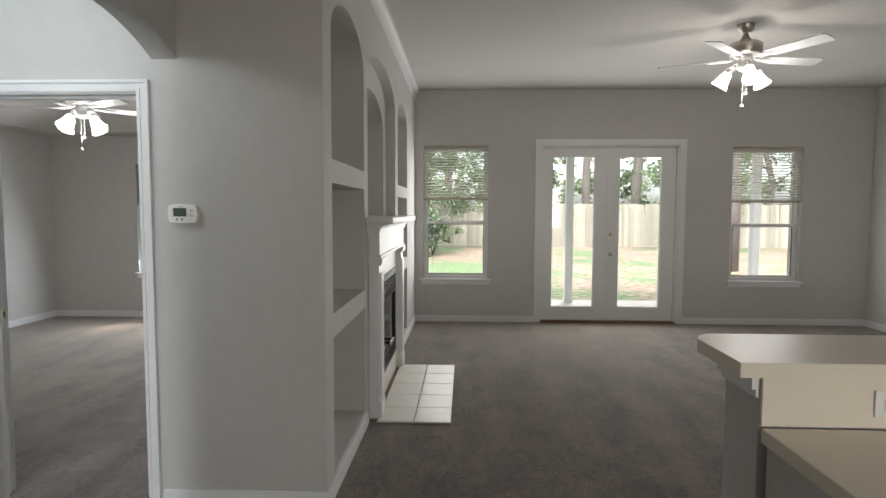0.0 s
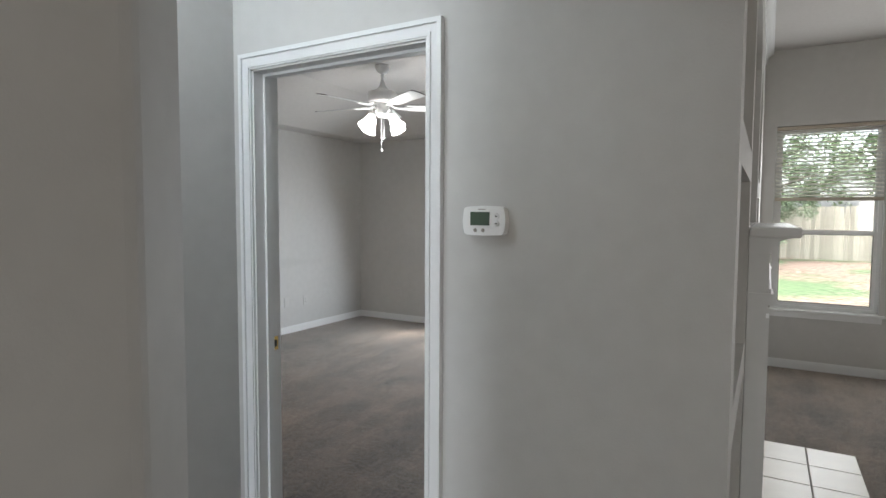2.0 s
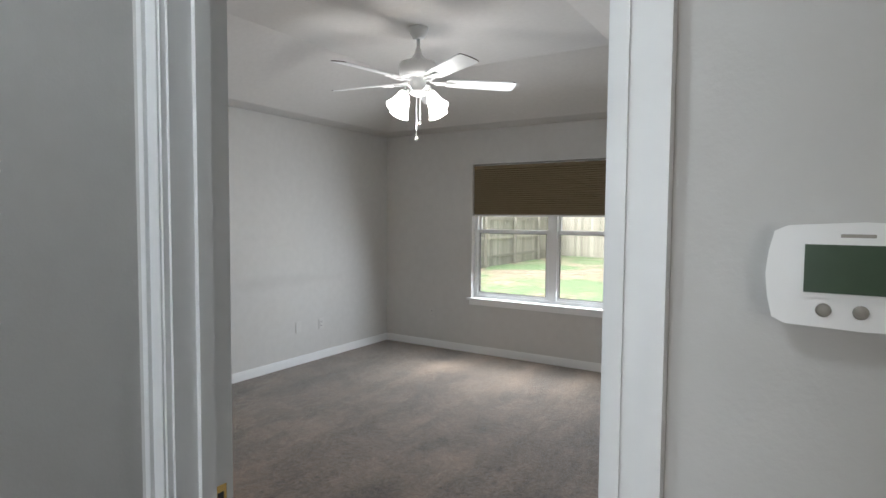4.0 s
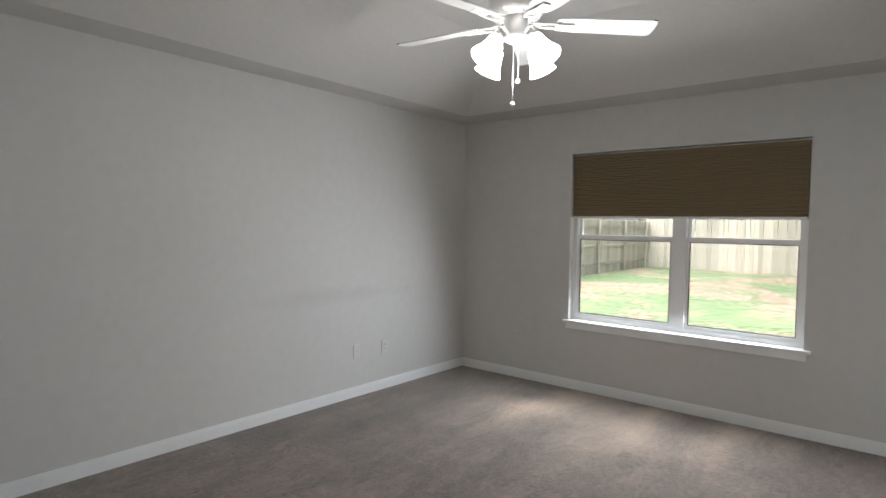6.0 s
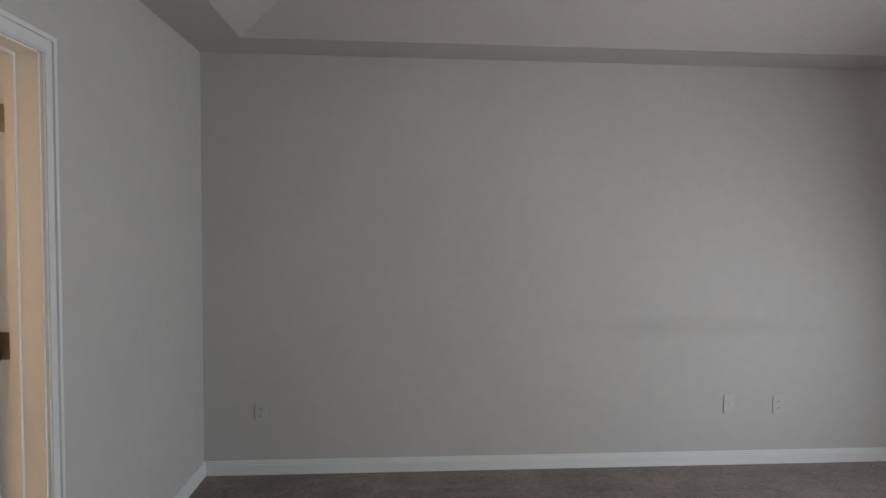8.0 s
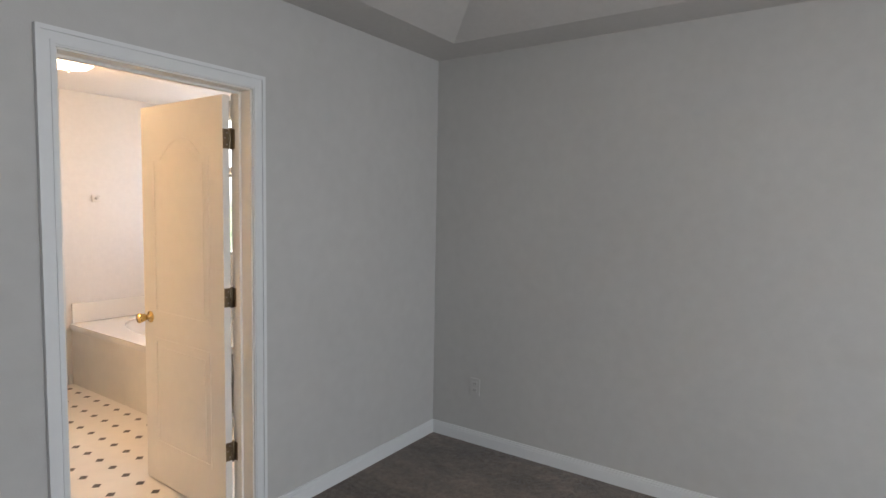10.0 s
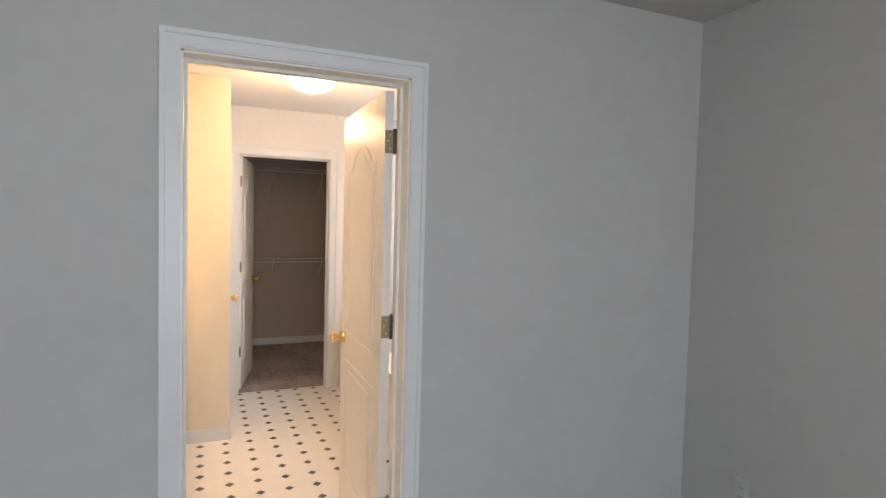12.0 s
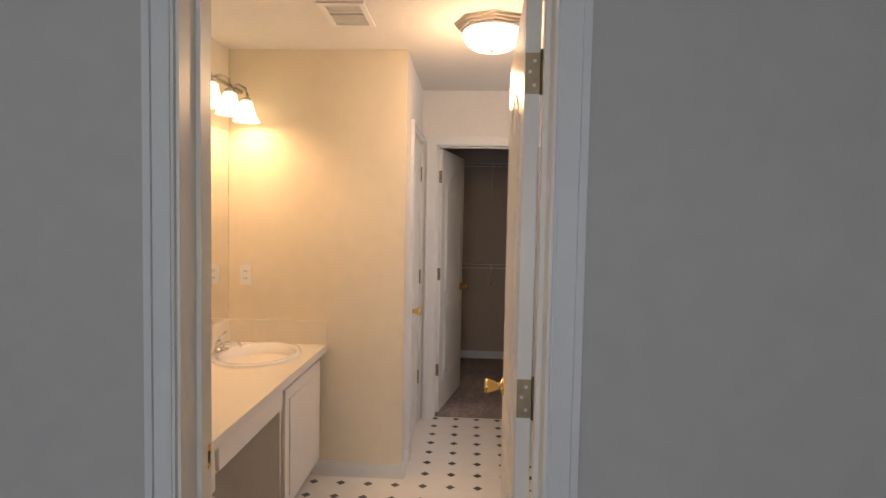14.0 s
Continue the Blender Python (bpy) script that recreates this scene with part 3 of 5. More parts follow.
def sash_window(name, x0, x1, z0, z1, y, meet, mullion=None):
    """Vinyl single-hung window: frame, sashes, panes and an inside stool with apron. y is the wall's inner face."""
    w = tagged(new(name), "white vinyl single-hung window with a painted sill", "window", kind="structure")
    yg = y + 0.10
    f = 0.035
    part("window_frame", boxes((x0, x0 + f, yg - 0.03, yg + 0.05, z0, z1), (x1 - f, x1, yg - 0.03, yg + 0.05, z0, z1), (x0 + f, x1 - f, yg - 0.03, yg + 0.05, z1 - f, z1), (x0 + f, x1 - f, yg - 0.03, yg + 0.05, z0, z0 + f)), TRIM, w)
    bays = [(x0 + f, x1 - f)]
    if mullion:
        part("mullion", box(bmesh.new(), mullion[0], mullion[1], yg - 0.035, yg + 0.05, z0 + f, z1 - f, 0.004), TRIM, w)
        bays = [(x0 + f, mullion[0]), (mullion[1], x1 - f)]
    for a, b in bays:
        s = 0.026
        part("lower_sash", boxes((a, a + s, yg - 0.02, yg + 0.01, z0 + f, meet), (b - s, b, yg - 0.02, yg + 0.01, z0 + f, meet), (a + s, b - s, yg - 0.02, yg + 0.01, z0 + f, z0 + f + 0.03), (a + s, b - s, yg - 0.025, yg + 0.01, meet - 0.035, meet)), TRIM, w)
        part("upper_sash", boxes((a, a + s, yg + 0.015, yg + 0.04, meet - 0.03, z1 - f), (b - s, b, yg + 0.015, yg + 0.04, meet - 0.03, z1 - f), (a + s, b - s, yg + 0.015, yg + 0.04, meet - 0.03, meet + 0.004), (a + s, b - s, yg + 0.015, yg + 0.04, z1 - f - 0.03, z1 - f)), TRIM, w)
        part("gasket", boxes((a + s, a + s + 0.005, yg - 0.021, yg - 0.004, z0 + f + 0.03, meet - 0.035), (b - s - 0.005, b - s, yg - 0.021, yg - 0.004, z0 + f + 0.03, meet - 0.035), (a + s, b - s, yg - 0.021, yg - 0.004, z0 + f + 0.03, z0 + f + 0.035), (a + s, b - s, yg - 0.021, yg - 0.004, meet - 0.041, meet - 0.035)), SLOT, w, "dark glazing gasket")
        for za, zb, yy in ((z0 + f + 0.03, meet - 0.035, yg - 0.004), (meet + 0.004, z1 - f - 0.03, yg + 0.026)):
            p = part("pane", boxes((a + s, b - s, yy, yy + 0.004, za, zb)), GLASS, w, "clear window pane")
            p.visible_shadow = False
    part("window_sill", box(bmesh.new(), x0 - 0.045, x1 + 0.045, y - 0.032, y + 0.07, z0 - 0.022, z0 + 0.002, 0.006), TRIM, w)
    part("apron", box(bmesh.new(), x0 - 0.02, x1 + 0.02, y - 0.014, y - 0.0005, z0 - 0.075, z0 - 0.022, 0.003), TRIM, w)
    return w


sash_window("window_1", -0.565, 0.30, 0.577, 2.345, LIV_N, 1.345)
sash_window("window_2", 3.462, 4.360, 0.577, 2.325, LIV_N, 1.325)
sash_window("window_3", -4.515, -2.705, 0.620, 2.11, BED_N, 1.388, (-3.632, -3.537))


def blind(x0, x1, top, bottom, y):
    b = thing("window_blind", (x0 + x1) / 2, y, bottom, "white horizontal slat blind, half raised, in the window", "blind", "living room blinds")
    w = (x1 - x0) / 2
    h = top - bottom
    part("headrail", box(bmesh.new(), -w, w, -0.025, 0.02, h - 0.03, h, 0.003), BLINDRAIL, b, "tan blind headrail")
    part("bottom_rail", box(bmesh.new(), -w, w, -0.024, 0.02, 0, 0.032, 0.004), BLINDRAIL, b, "tan bottom rail with stacked slats")
    n = int((h - 0.07) / 0.036)
    sl = boxes((-w + 0.004, w - 0.004, -0.0175, 0.0175, -0.0012, 0.0012))
    bmesh.ops.rotate(sl, verts=sl.verts[:], cent=(0, 0, 0), matrix=Matrix.Rotation(radians(22), 3, "X"))
    first = part("slat", sl, BLINDVINYL, b)
    first.location = (0, 0, 0.05)
    for k in range(1, n + 1):
        o = new("slat", first.data)
        o.parent, o.location = b, (0, 0, 0.05 + k * 0.036)
    for u in (-w * 0.6, w * 0.6):
        part("lift_cord", tube(bmesh.new(), [(u, -0.0, 0.03), (u, -0.0, h - 0.03)], 0.0012, 5), BLINDVINYL, b)
    return b


blind(-0.56, 0.295, 2.34, 1.63, LIV_N + 0.035)
blind(3.467, 4.355, 2.320, 1.605, LIV_N + 0.035)


def cellular_shade(x0, x1, top, bottom, y):
    s = thing("cellular_shade", (x0 + x1) / 2, y, bottom, "brown pleated cellular shade pulled partway down the window", "window shade")
    w, h = (x1 - x0) / 2, top - bottom
    bm = bmesh.new()
    n = 46
    front = [(-0.012 if k % 2 else -0.019) for k in range(n + 1)]
    rows = [[bm.verts.new((u, f, 0.02 + (h - 0.045) * k / n)) for u in (-w + 0.004, w - 0.004)] for k, f in enumerate(front)]
    back = [[bm.verts.new((u, -f, 0.02 + (h - 0.045) * k / n)) for u in (-w + 0.004, w - 0.004)] for k, f in enumerate(front)]
    for k in range(n):
        bm.faces.new((rows[k][0], rows[k][1], rows[k + 1][1], rows[k + 1][0]))
        bm.faces.new((back[k][0], back[k + 1][0], back[k + 1][1], back[k][1]))
        for i in (0, 1):
            bm.faces.new((rows[k][i], rows[k + 1][i], back[k + 1][i], back[k][i]))
    bmesh.ops.recalc_face_normals(bm, faces=bm.faces)
    part("pleated_fabric", bm, SHADEFABRIC, s)
    part("headrail", box(bmesh.new(), -w + 0.003, w - 0.003, -0.024, 0.024, h - 0.026, h, 0.003), SHADEFABRIC, s)
    part("bottom_rail", box(bmesh.new(), -w + 0.004, w - 0.004, -0.02, 0.02, 0, 0.02, 0.004), TRIM, s, "pale metal bottom rail")
    return s


cellular_shade(-4.508, -2.712, 2.092, 1.536, BED_N + 0.04)

# French door: two glazed leaves, threshold and brass-toned locks
fd = tagged(new("door_1"), "white double French door with tall glass lights, closed", "door", kind="structure")
yl = LIV_N + 0.06
part("threshold", box(bmesh.new(), 0.996, 2.784, LIV_N - 0.01, LIV_N + 0.2, 0.0, 0.022, 0.004), WOODSILL, fd, "dark stained threshold")
part("head_jamb", boxes((1.016, 2.764, LIV_N + 0.002, LIV_N + 0.20, 2.326, 2.344)), TRIM, fd)
for a, b in ((0.996, 1.016), (2.764, 2.784)):
    part("side_jamb", boxes((a, b, LIV_N + 0.002, LIV_N + 0.20, 0.022, 2.344)), TRIM, fd)
for x0, x1, g0, g1 in ((1.019, 1.884, 1.150, 1.708), (1.890, 2.761, 2.030, 2.580)):
    leaf = part("door_leaf", boxes((x0, g0, yl, yl + 0.044, 0.026, 2.323), (g1, x1, yl, yl + 0.044, 0.026, 2.323), (g0, g1, yl, yl + 0.044, 0.026, 0.205), (g0, g1, yl, yl + 0.044, 2.205, 2.323)), TRIM, fd)
    for yy in (yl - 0.008, yl + 0.044):
        part("glazing_frame", boxes((g0 - 0.025, g0 + 0.004, yy, yy + 0.008, 0.18, 2.23), (g1 - 0.004, g1 + 0.025, yy, yy + 0.008, 0.18, 2.23), (g0 + 0.004, g1 - 0.004, yy, yy + 0.008, 0.18, 0.209), (g0 + 0.004, g1 - 0.004, yy, yy + 0.008, 2.201, 2.23)), TRIM, leaf)
    p = part("pane", boxes((g0, g1, yl + 0.02, yl + 0.026, 0.205, 2.205)), GLASS, leaf, "clear door glass")
    p.visible_shadow = False
part("astragal", box(bmesh.new(), 1.868, 1.902, yl - 0.012, yl - 0.001, 0.03, 2.32, 0.003), TRIM, fd)
part("door_knob", lathe(bmesh.new(), [(0.032, 0), (0.032, -0.006), (0.012, -0.01), (0.012, -0.035), (0.026, -0.045), (0.028, -0.058), (0.018, -0.068), (0.0, -0.07)], (1.930, yl, 0.918), 16, "y"), NICKEL, fd, "satin nickel knob")
part("deadbolt", lathe(bmesh.new(), [(0.030, 0), (0.030, -0.010), (0.022, -0.016), (0.0, -0.017)], (1.930, yl, 1.19), 16, "y"), NICKEL, fd, "satin nickel deadbolt")


def knob_pair(parent, x, y, z, axis, t, mat=BRASS):
    """A round knob with its rose on both faces of a leaf of thickness t centred on the point."""
    for s in (-1, 1):
        prof = [(0.031, s * t / 2), (0.030, s * (t / 2 + 0.007)), (0.013, s * (t / 2 + 0.011)), (0.013, s * (t / 2 + 0.024)), (0.018, s * (t / 2 + 0.032)), (0.024, s * (t / 2 + 0.050)), (0.027, s * (t / 2 + 0.062)), (0.024, s * (t / 2 + 0.067)), (0.0, s * (t / 2 + 0.068))]
        part("door_knob", lathe(bmesh.new(), prof, (x, y, z), 18, axis), mat, parent, "polished brass door knob")


def panel_outline(u0, u1, v0, v1, rise=0.0):
    if not rise:
        return rect(u0, u1, v0, v1)
    n, out = 28, [(u0, v0), (u1, v0)]
    for k in range(n + 1):
        s = k / n
        w = min(max((s - 0.14) / 0.72, 0), 1)
        out.append((u1 + (u0 - u1) * s, v1 + rise * math.sin(math.pi * w) ** 0.75))
    return out


def grow(loop, d):
    """Shrink a loop towards its own middle by about d."""
    cu, cv = (min(u for u, v in loop) + max(u for u, v in loop)) / 2, (min(v for u, v in loop) + max(v for u, v in loop)) / 2
    hu, hv = max(u for u, v in loop) - cu, max(v for u, v in loop) - cv
    return [(cu + (u - cu) * (hu - d) / hu, cv + (v - cv) * (hv - d) / hv) for u, v in loop]


def panel_leaf(name, width, label, m, hinge_z=(0.33, 1.07, 1.81), height=2.02, knob=True, kind="structure", pin=1, gap=0.001):
    """A moulded two-panel leaf with an arched top panel. Own axes: u from the hinge edge, thickness about 0, height up; set by m."""
    d = tagged(new(name), label, "door", kind=kind)
    T = 0.035
    part("door_leaf", box(bmesh.new(), 0.0, width, -T / 2, T / 2, 0.0, height, 0.002), DOORPAINT, d)
    for u0, u1, v0, v1, rise in ((0.115, width - 0.115, 0.22, 0.80, 0), (0.115, width - 0.115, 0.93, 1.75, 0.10)):
        loop = panel_outline(u0, u1, v0, v1, rise)
        for s in (-1, 1):
            bm = prism(bmesh.new(), loop, 0.0035, Matrix.Translation((0, s * T / 2 - (0.0035 if s < 0 else 0), 0)) @ XZ, [grow(loop, 0.016)])
            inner = grow(loop, 0.045)
            prism(bm, inner, 0.003, Matrix.Translation((0, s * T / 2 - (0.003 if s < 0 else 0), 0)) @ XZ)
            part("door_panel", bm, DOORPAINT, d)
    for z in hinge_z:
        h = part("hinge", boxes((-0.0015, 0.0, -T / 2 + 0.002, T / 2 - 0.001, z - 0.045, z + 0.045)), ANTIQUE, d, "tarnished brass hinge leaf")
        part("hinge_pin", tube(bmesh.new(), [(-0.003, pin * (T / 2 + 0.005), z - 0.048), (-0.003, pin * (T / 2 + 0.005), z + 0.052)], 0.0065, 8), ANTIQUE, h)
        a, b = sorted((pin * (T / 2 + gap), pin * (T / 2 + gap + 0.002)))
        part("jamb_plate", boxes((-0.034, -0.003, a, b, z - 0.045, z + 0.045)), ANTIQUE, h)
        part("screws", boxes(*[(-0.0022, -0.0015, u, u + 0.007, z + dz, z + dz + 0.007) for u, dz in ((-0.008, -0.03), (0.002, 0.0), (-0.008, 0.024))]), NICKEL, h)
    if knob:
        knob_pair(d, width - 0.065, 0, 0.905, "y", T)
    d.matrix_world = m
    return d


# Bathroom door open square into the bathroom
panel_leaf("door_2", 0.742, "cream moulded two-panel door standing open into the bathroom", pose(-4.226, 2.912, 0.012, 0, 0, -91), (0.33, 1.078, 1.820), pin=-1, gap=0.009)
# Closet door open into the closet
panel_leaf("door_3", 0.735, "white moulded two-panel door open into the closet", pose(-3.846, -0.078, 0.014, 0, 0, -102))
# Narrow linen door, shut
panel_leaf("door_4", 0.592, "narrow white two-panel linen closet door, shut", pose(-3.700, 0.134, 0.012, 0, 0, 90))


def strike_plate(x, y, z, sx):
    s = thing("strike_plate", x, y, z, "brass strike plate on the door jamb", "strike plate")
    part("plate", box(bmesh.new(), 0 if sx > 0 else -0.002, 0.002 if sx > 0 else 0, -0.014, 0.014, -0.028, 0.028, 0.0005), BRASS, s)
    part("latch_hole", boxes((0.0019 * sx - 0.0006, 0.0019 * sx + 0.0006, -0.007, 0.007, -0.014, 0.014)), SLOT, s)


strike_plate(-2.375, 2.932, 0.945, 1)
strike_plate(-3.487, 2.932, 0.93, -1)


# ---- things: ceiling fans ----
def bell(bm, centre, direction, length, r0, r1):
    """A bell glass along a direction, with an open mouth."""
    n = lathe(bmesh.new(), [(r0 * 0.5, 0), (r0, 0.012), (r0 * 1.15, length * 0.35), (r0 * 1.5, length * 0.7), (r1, length), (r1 * 0.93, length), (r0 * 1.3, length * 0.7), (r0 * 0.95, length * 0.35)], (0, 0, 0), 18)
    q = Vector((0, 0, 1)).rotation_difference(Vector(direction).normalized())
    bmesh.ops.transform(n, matrix=Matrix.Translation(centre) @ q.to_matrix().to_4x4(), verts=n.verts[:])
    return n


def ceiling_fan(x, y, ceiling, drop, turn, label, metal, blade_mat, lamps, lamp_turn):
    """A five-blade fan hung from a canopy; z = 0 at the blades' height."""
    zb = ceiling - drop
    f = thing("ceiling_fan", x, y, zb, label, "ceiling fan")
    part("canopy", lathe(bmesh.new(), [(0.028, drop - 0.075), (0.040, drop - 0.07), (0.062, drop - 0.035), (0.068, drop - 0.008), (0.068, drop)], (0, 0, 0), 24), metal, f)
    part("downrod", tube(bmesh.new(), [(0, 0, 0.14), (0, 0, drop - 0.07)], 0.012, 12), metal, f)
    part("yoke_cover", lathe(bmesh.new(), [(0.060, 0.125), (0.045, 0.15), (0.026, 0.175), (0.018, 0.21), (0.0, 0.212)], (0, 0, 0), 20), metal, f)
    part("motor_housing", lathe(bmesh.new(), [(0.05, 0.012), (0.115, 0.014), (0.132, 0.035), (0.135, 0.09), (0.122, 0.112), (0.085, 0.126), (0.0, 0.128)], (0, 0, 0), 28), metal, f)
    vents = bmesh.new()
    for k in range(28):
        a = 2 * math.pi * k / 28
        b = box(bmesh.new(), 0.075, 0.118, -0.004, 0.004, 0.008, 0.0135)
        bmesh.ops.rotate(b, verts=b.verts[:], cent=(0, 0, 0), matrix=Matrix.Rotation(a, 3, "Z"))
        d = bpy.data.meshes.new("rib")
        b.to_mesh(d)
        b.free()
        vents.from_mesh(d)
        bpy.data.meshes.remove(d)
    part("vent_ribs", vents, WHITEPLASTIC, f)
    part("switch_housing", lathe(bmesh.new(), [(0.06, 0.01), (0.058, -0.02), (0.05, -0.065), (0.062, -0.075), (0.062, -0.095), (0.03, -0.115), (0.0, -0.117)], (0, 0, 0), 22), WHITEPLASTIC, f)
    outline = [(0.20, -0.042), (0.22, -0.052), (0.30, -0.060), (0.672, -0.070), (0.690, -0.064), (0.698, -0.046), (0.702, 0.0), (0.698, 0.046), (0.690, 0.064), (0.672, 0.070), (0.30, 0.060), (0.22, 0.052), (0.20, 0.042)]
    bm = prism(bmesh.new(), outline, 0.006, Matrix.Rotation(radians(-12), 4, "X"))
    blade = part("fan_blade", bm, [blade_mat, BLADEEDGE], f, "white fan blade with a dark edge")
    for p in blade.data.polygons:
        p.material_index = 1 if p.area < 0.004 and abs(p.normal.z) < 0.7 and p.center.x > 0.60 else 0
    arm = bmesh.new()
    for s in (-1, 1):
        tube(arm, [(0.085, 0.0, 0.006), (0.13, s * 0.022, -0.006), (0.18, s * 0.030, -0.004), (0.23, s * 0.018, -0.005), (0.25, 0, -0.006)], 0.006, 6)
    box(arm, 0.20, 0.29, -0.022, 0.022, -0.008, -0.003, 0.002)
    iron = part("blade_iron", arm, WHITEPLASTIC, f)
    for k in range(5):
        r = Euler((0, 0, radians(turn + 72 * k)))
        for src in (blade, iron):
            o = src if k == 0 else new(src.name.split(".")[0], src.data)
            if k:
                o.parent = f
                if "label" in src:
                    o["label"] = src["label"]
            o.rotation_euler, o.location = r, (0, 0, -0.018)
    for k in range(lamps):
        a = radians(lamp_turn + 360 / lamps * k)
        c, s = math.cos(a), math.sin(a)
        arm = tube(bmesh.new(), [(0.05 * c, 0.05 * s, -0.085), (0.085 * c, 0.085 * s, -0.055), (0.115 * c, 0.115 * s, -0.06), (0.125 * c, 0.125 * s, -0.095)], 0.007, 8)
        part("lamp_arm", arm, metal if metal is not WHITEPLASTIC else WHITEPLASTIC, f)
        part("lamp_holder", lathe(bmesh.new(), [(0.024, -0.09), (0.026, -0.115), (0.018, -0.12)], (0.125 * c, 0.125 * s, 0), 14), metal, f)
        g = part("lamp_shade", bell(None, (0.125 * c, 0.125 * s, -0.112), (0.58 * c, 0.58 * s, -0.82), 0.135, 0.036, 0.074), BULBGLASS, f, "lit frosted glass bell shade")
        g.visible_shadow = False
    for px, z1 in ((0.018, -0.30), (-0.012, -0.41)):
        part("pull_chain", tube(bmesh.new(), [(px, 0, -0.11), (px, 0, z1 + 0.02)], 0.0018, 5), WHITEPLASTIC, f)
        part("chain_pull", lathe(bmesh.new(), [(0.0, -0.014), (0.011, -0.008), (0.013, 0.0), (0.009, 0.008), (0.0, 0.014)], (px, 0, z1), 12), WHITEPLASTIC, f)
    return f


ceiling_fan(-3.70, 5.516, 2.83, 0.352, 43, "white five-blade ceiling fan with four lit bell shades", WHITEPLASTIC, BLADE, 4, -12)
ceiling_fan(2.37, 5.15, 3.07, 0.27, 10, "white and nickel ceiling fan with lit bell shades", NICKEL, BLADE, 3, 20)

# Bare junction plate with a wire stub on the bedroom ceiling
jp = thing("junction_plate", -3.28, 4.85, 2.83, "bare round ceiling mounting plate with loose wire", "mounting plate")
part("plate", lathe(bmesh.new(), [(0.02, -0.004), (0.058, -0.005), (0.064, -0.001), (0.064, 0.0)], (0, 0, 0), 24), WHITEPLASTIC, jp)
part("hole", lathe(bmesh.new(), [(0.0, -0.0065), (0.024, -0.006), (0.024, -0.004)], (0.0, 0, 0), 16), SLOT, jp)
part("wire_stub", tube(bmesh.new(), [(0.0, 0, -0.004), (0.012, 0, -0.03), (0.004, 0.004, -0.05), (-0.004, 0, -0.062)], 0.004, 6), SLOT, jp)
part("wire_cap", lathe(bmesh.new(), [(0.004, -0.078), (0.009, -0.076), (0.007, -0.056), (0.0, -0.054)], (-0.004, 0, 0), 10), NICKEL, jp)

# ---- fireplace ----
fp = thing("fireplace", FIRE_X, 4.82, 0, "white painted wood mantel round a black gas firebox", "fireplace")
for s in (-1, 1):
    part("pilaster", boxes((0.002, 0.075, s * 0.67 - 0.085, s * 0.67 + 0.085, 0, 1.10), (0.075, 0.088, s * 0.67 - 0.065, s * 0.67 + 0.065, 0.14, 1.04), (0.075, 0.092, s * 0.67 - 0.088, s * 0.67 + 0.088, 0.0, 0.12)), TRIM, fp)
    part("capital", boxes((0.002, 0.092, s * 0.67 - 0.092, s * 0.67 + 0.092, 1.10, 1.115), (0.002, 0.100, s * 0.67 - 0.098, s * 0.67 + 0.098, 1.115, 1.15)), TRIM, fp)
part("frieze", boxes((0.002, 0.080, -0.755, 0.755, 1.15, 1.335)), TRIM, fp)
cove = [(0.002, 1.325), (0.088, 1.325), (0.092, 1.338)] + [(0.092 + 0.062 * (1 - math.cos(k * math.pi / 14)), 1.338 + 0.052 * math.sin(k * math.pi / 14)) for k in range(1, 8)] + [(0.158, 1.395), (0.002, 1.395)]
part("bed_moulding", prism(bmesh.new(), cove, 1.64, Matrix(((1, 0, 0, 0), (0, 0, 1, -0.82), (0, 1, 0, 0), (0, 0, 0, 1)))), TRIM, fp)
part("frieze_bead", box(bmesh.new(), 0.080, 0.092, -0.762, 0.762, 1.15, 1.172, 0.004), TRIM, fp)
part("mantel_shelf", box(bmesh.new(), 0.002, 0.190, -0.865, 0.865, 1.395, 1.438, 0.008), TRIM, fp)
for a, b, z0, z1 in ((-0.585, -0.455, 0, 1.15), (0.455, 0.585, 0, 1.15), (-0.455, 0.455, 0.97, 1.15), (-0.455, 0.455, 0, 0.20)):
    part("surround_slip", boxes((0.002, 0.03, a, b, z0, z1)), TILE, fp, "cream tile slip")
part("firebox", boxes((0.002, 0.045, -0.455, -0.40, 0.20, 0.97), (0.002, 0.045, 0.40, 0.455, 0.20, 0.97), (0.002, 0.045, -0.40, 0.40, 0.92, 0.97), (0.002, 0.045, -0.40, 0.40, 0.20, 0.235), (0.002, 0.012, -0.40, 0.40, 0.235, 0.92)), BLACKMETAL, fp, "black metal firebox frame")
for k in range(5):
    part("louvre", boxes((0.018, 0.05, -0.40, 0.40, 0.775 + 0.03 * k, 0.787 + 0.03 * k)), BLACKMETAL, fp)
    if k < 4:
        part("louvre", boxes((0.018, 0.05, -0.40, 0.40, 0.245 + 0.025 * k, 0.255 + 0.025 * k)), BLACKMETAL, fp)
part("fire_glass", boxes((0.02, 0.028, -0.39, 0.39, 0.35, 0.76)), DARKGLASS, fp, "smoked fire glass")
for yv in (-0.06, 0.06):
    part("handle", lathe(bmesh.new(), [(0.012, 0.028), (0.012, 0.05), (0.02, 0.056), (0.018, 0.072), (0.0, 0.075)], (0, yv, 0.39), 12, "x"), CHROME, fp, "bright metal handle")

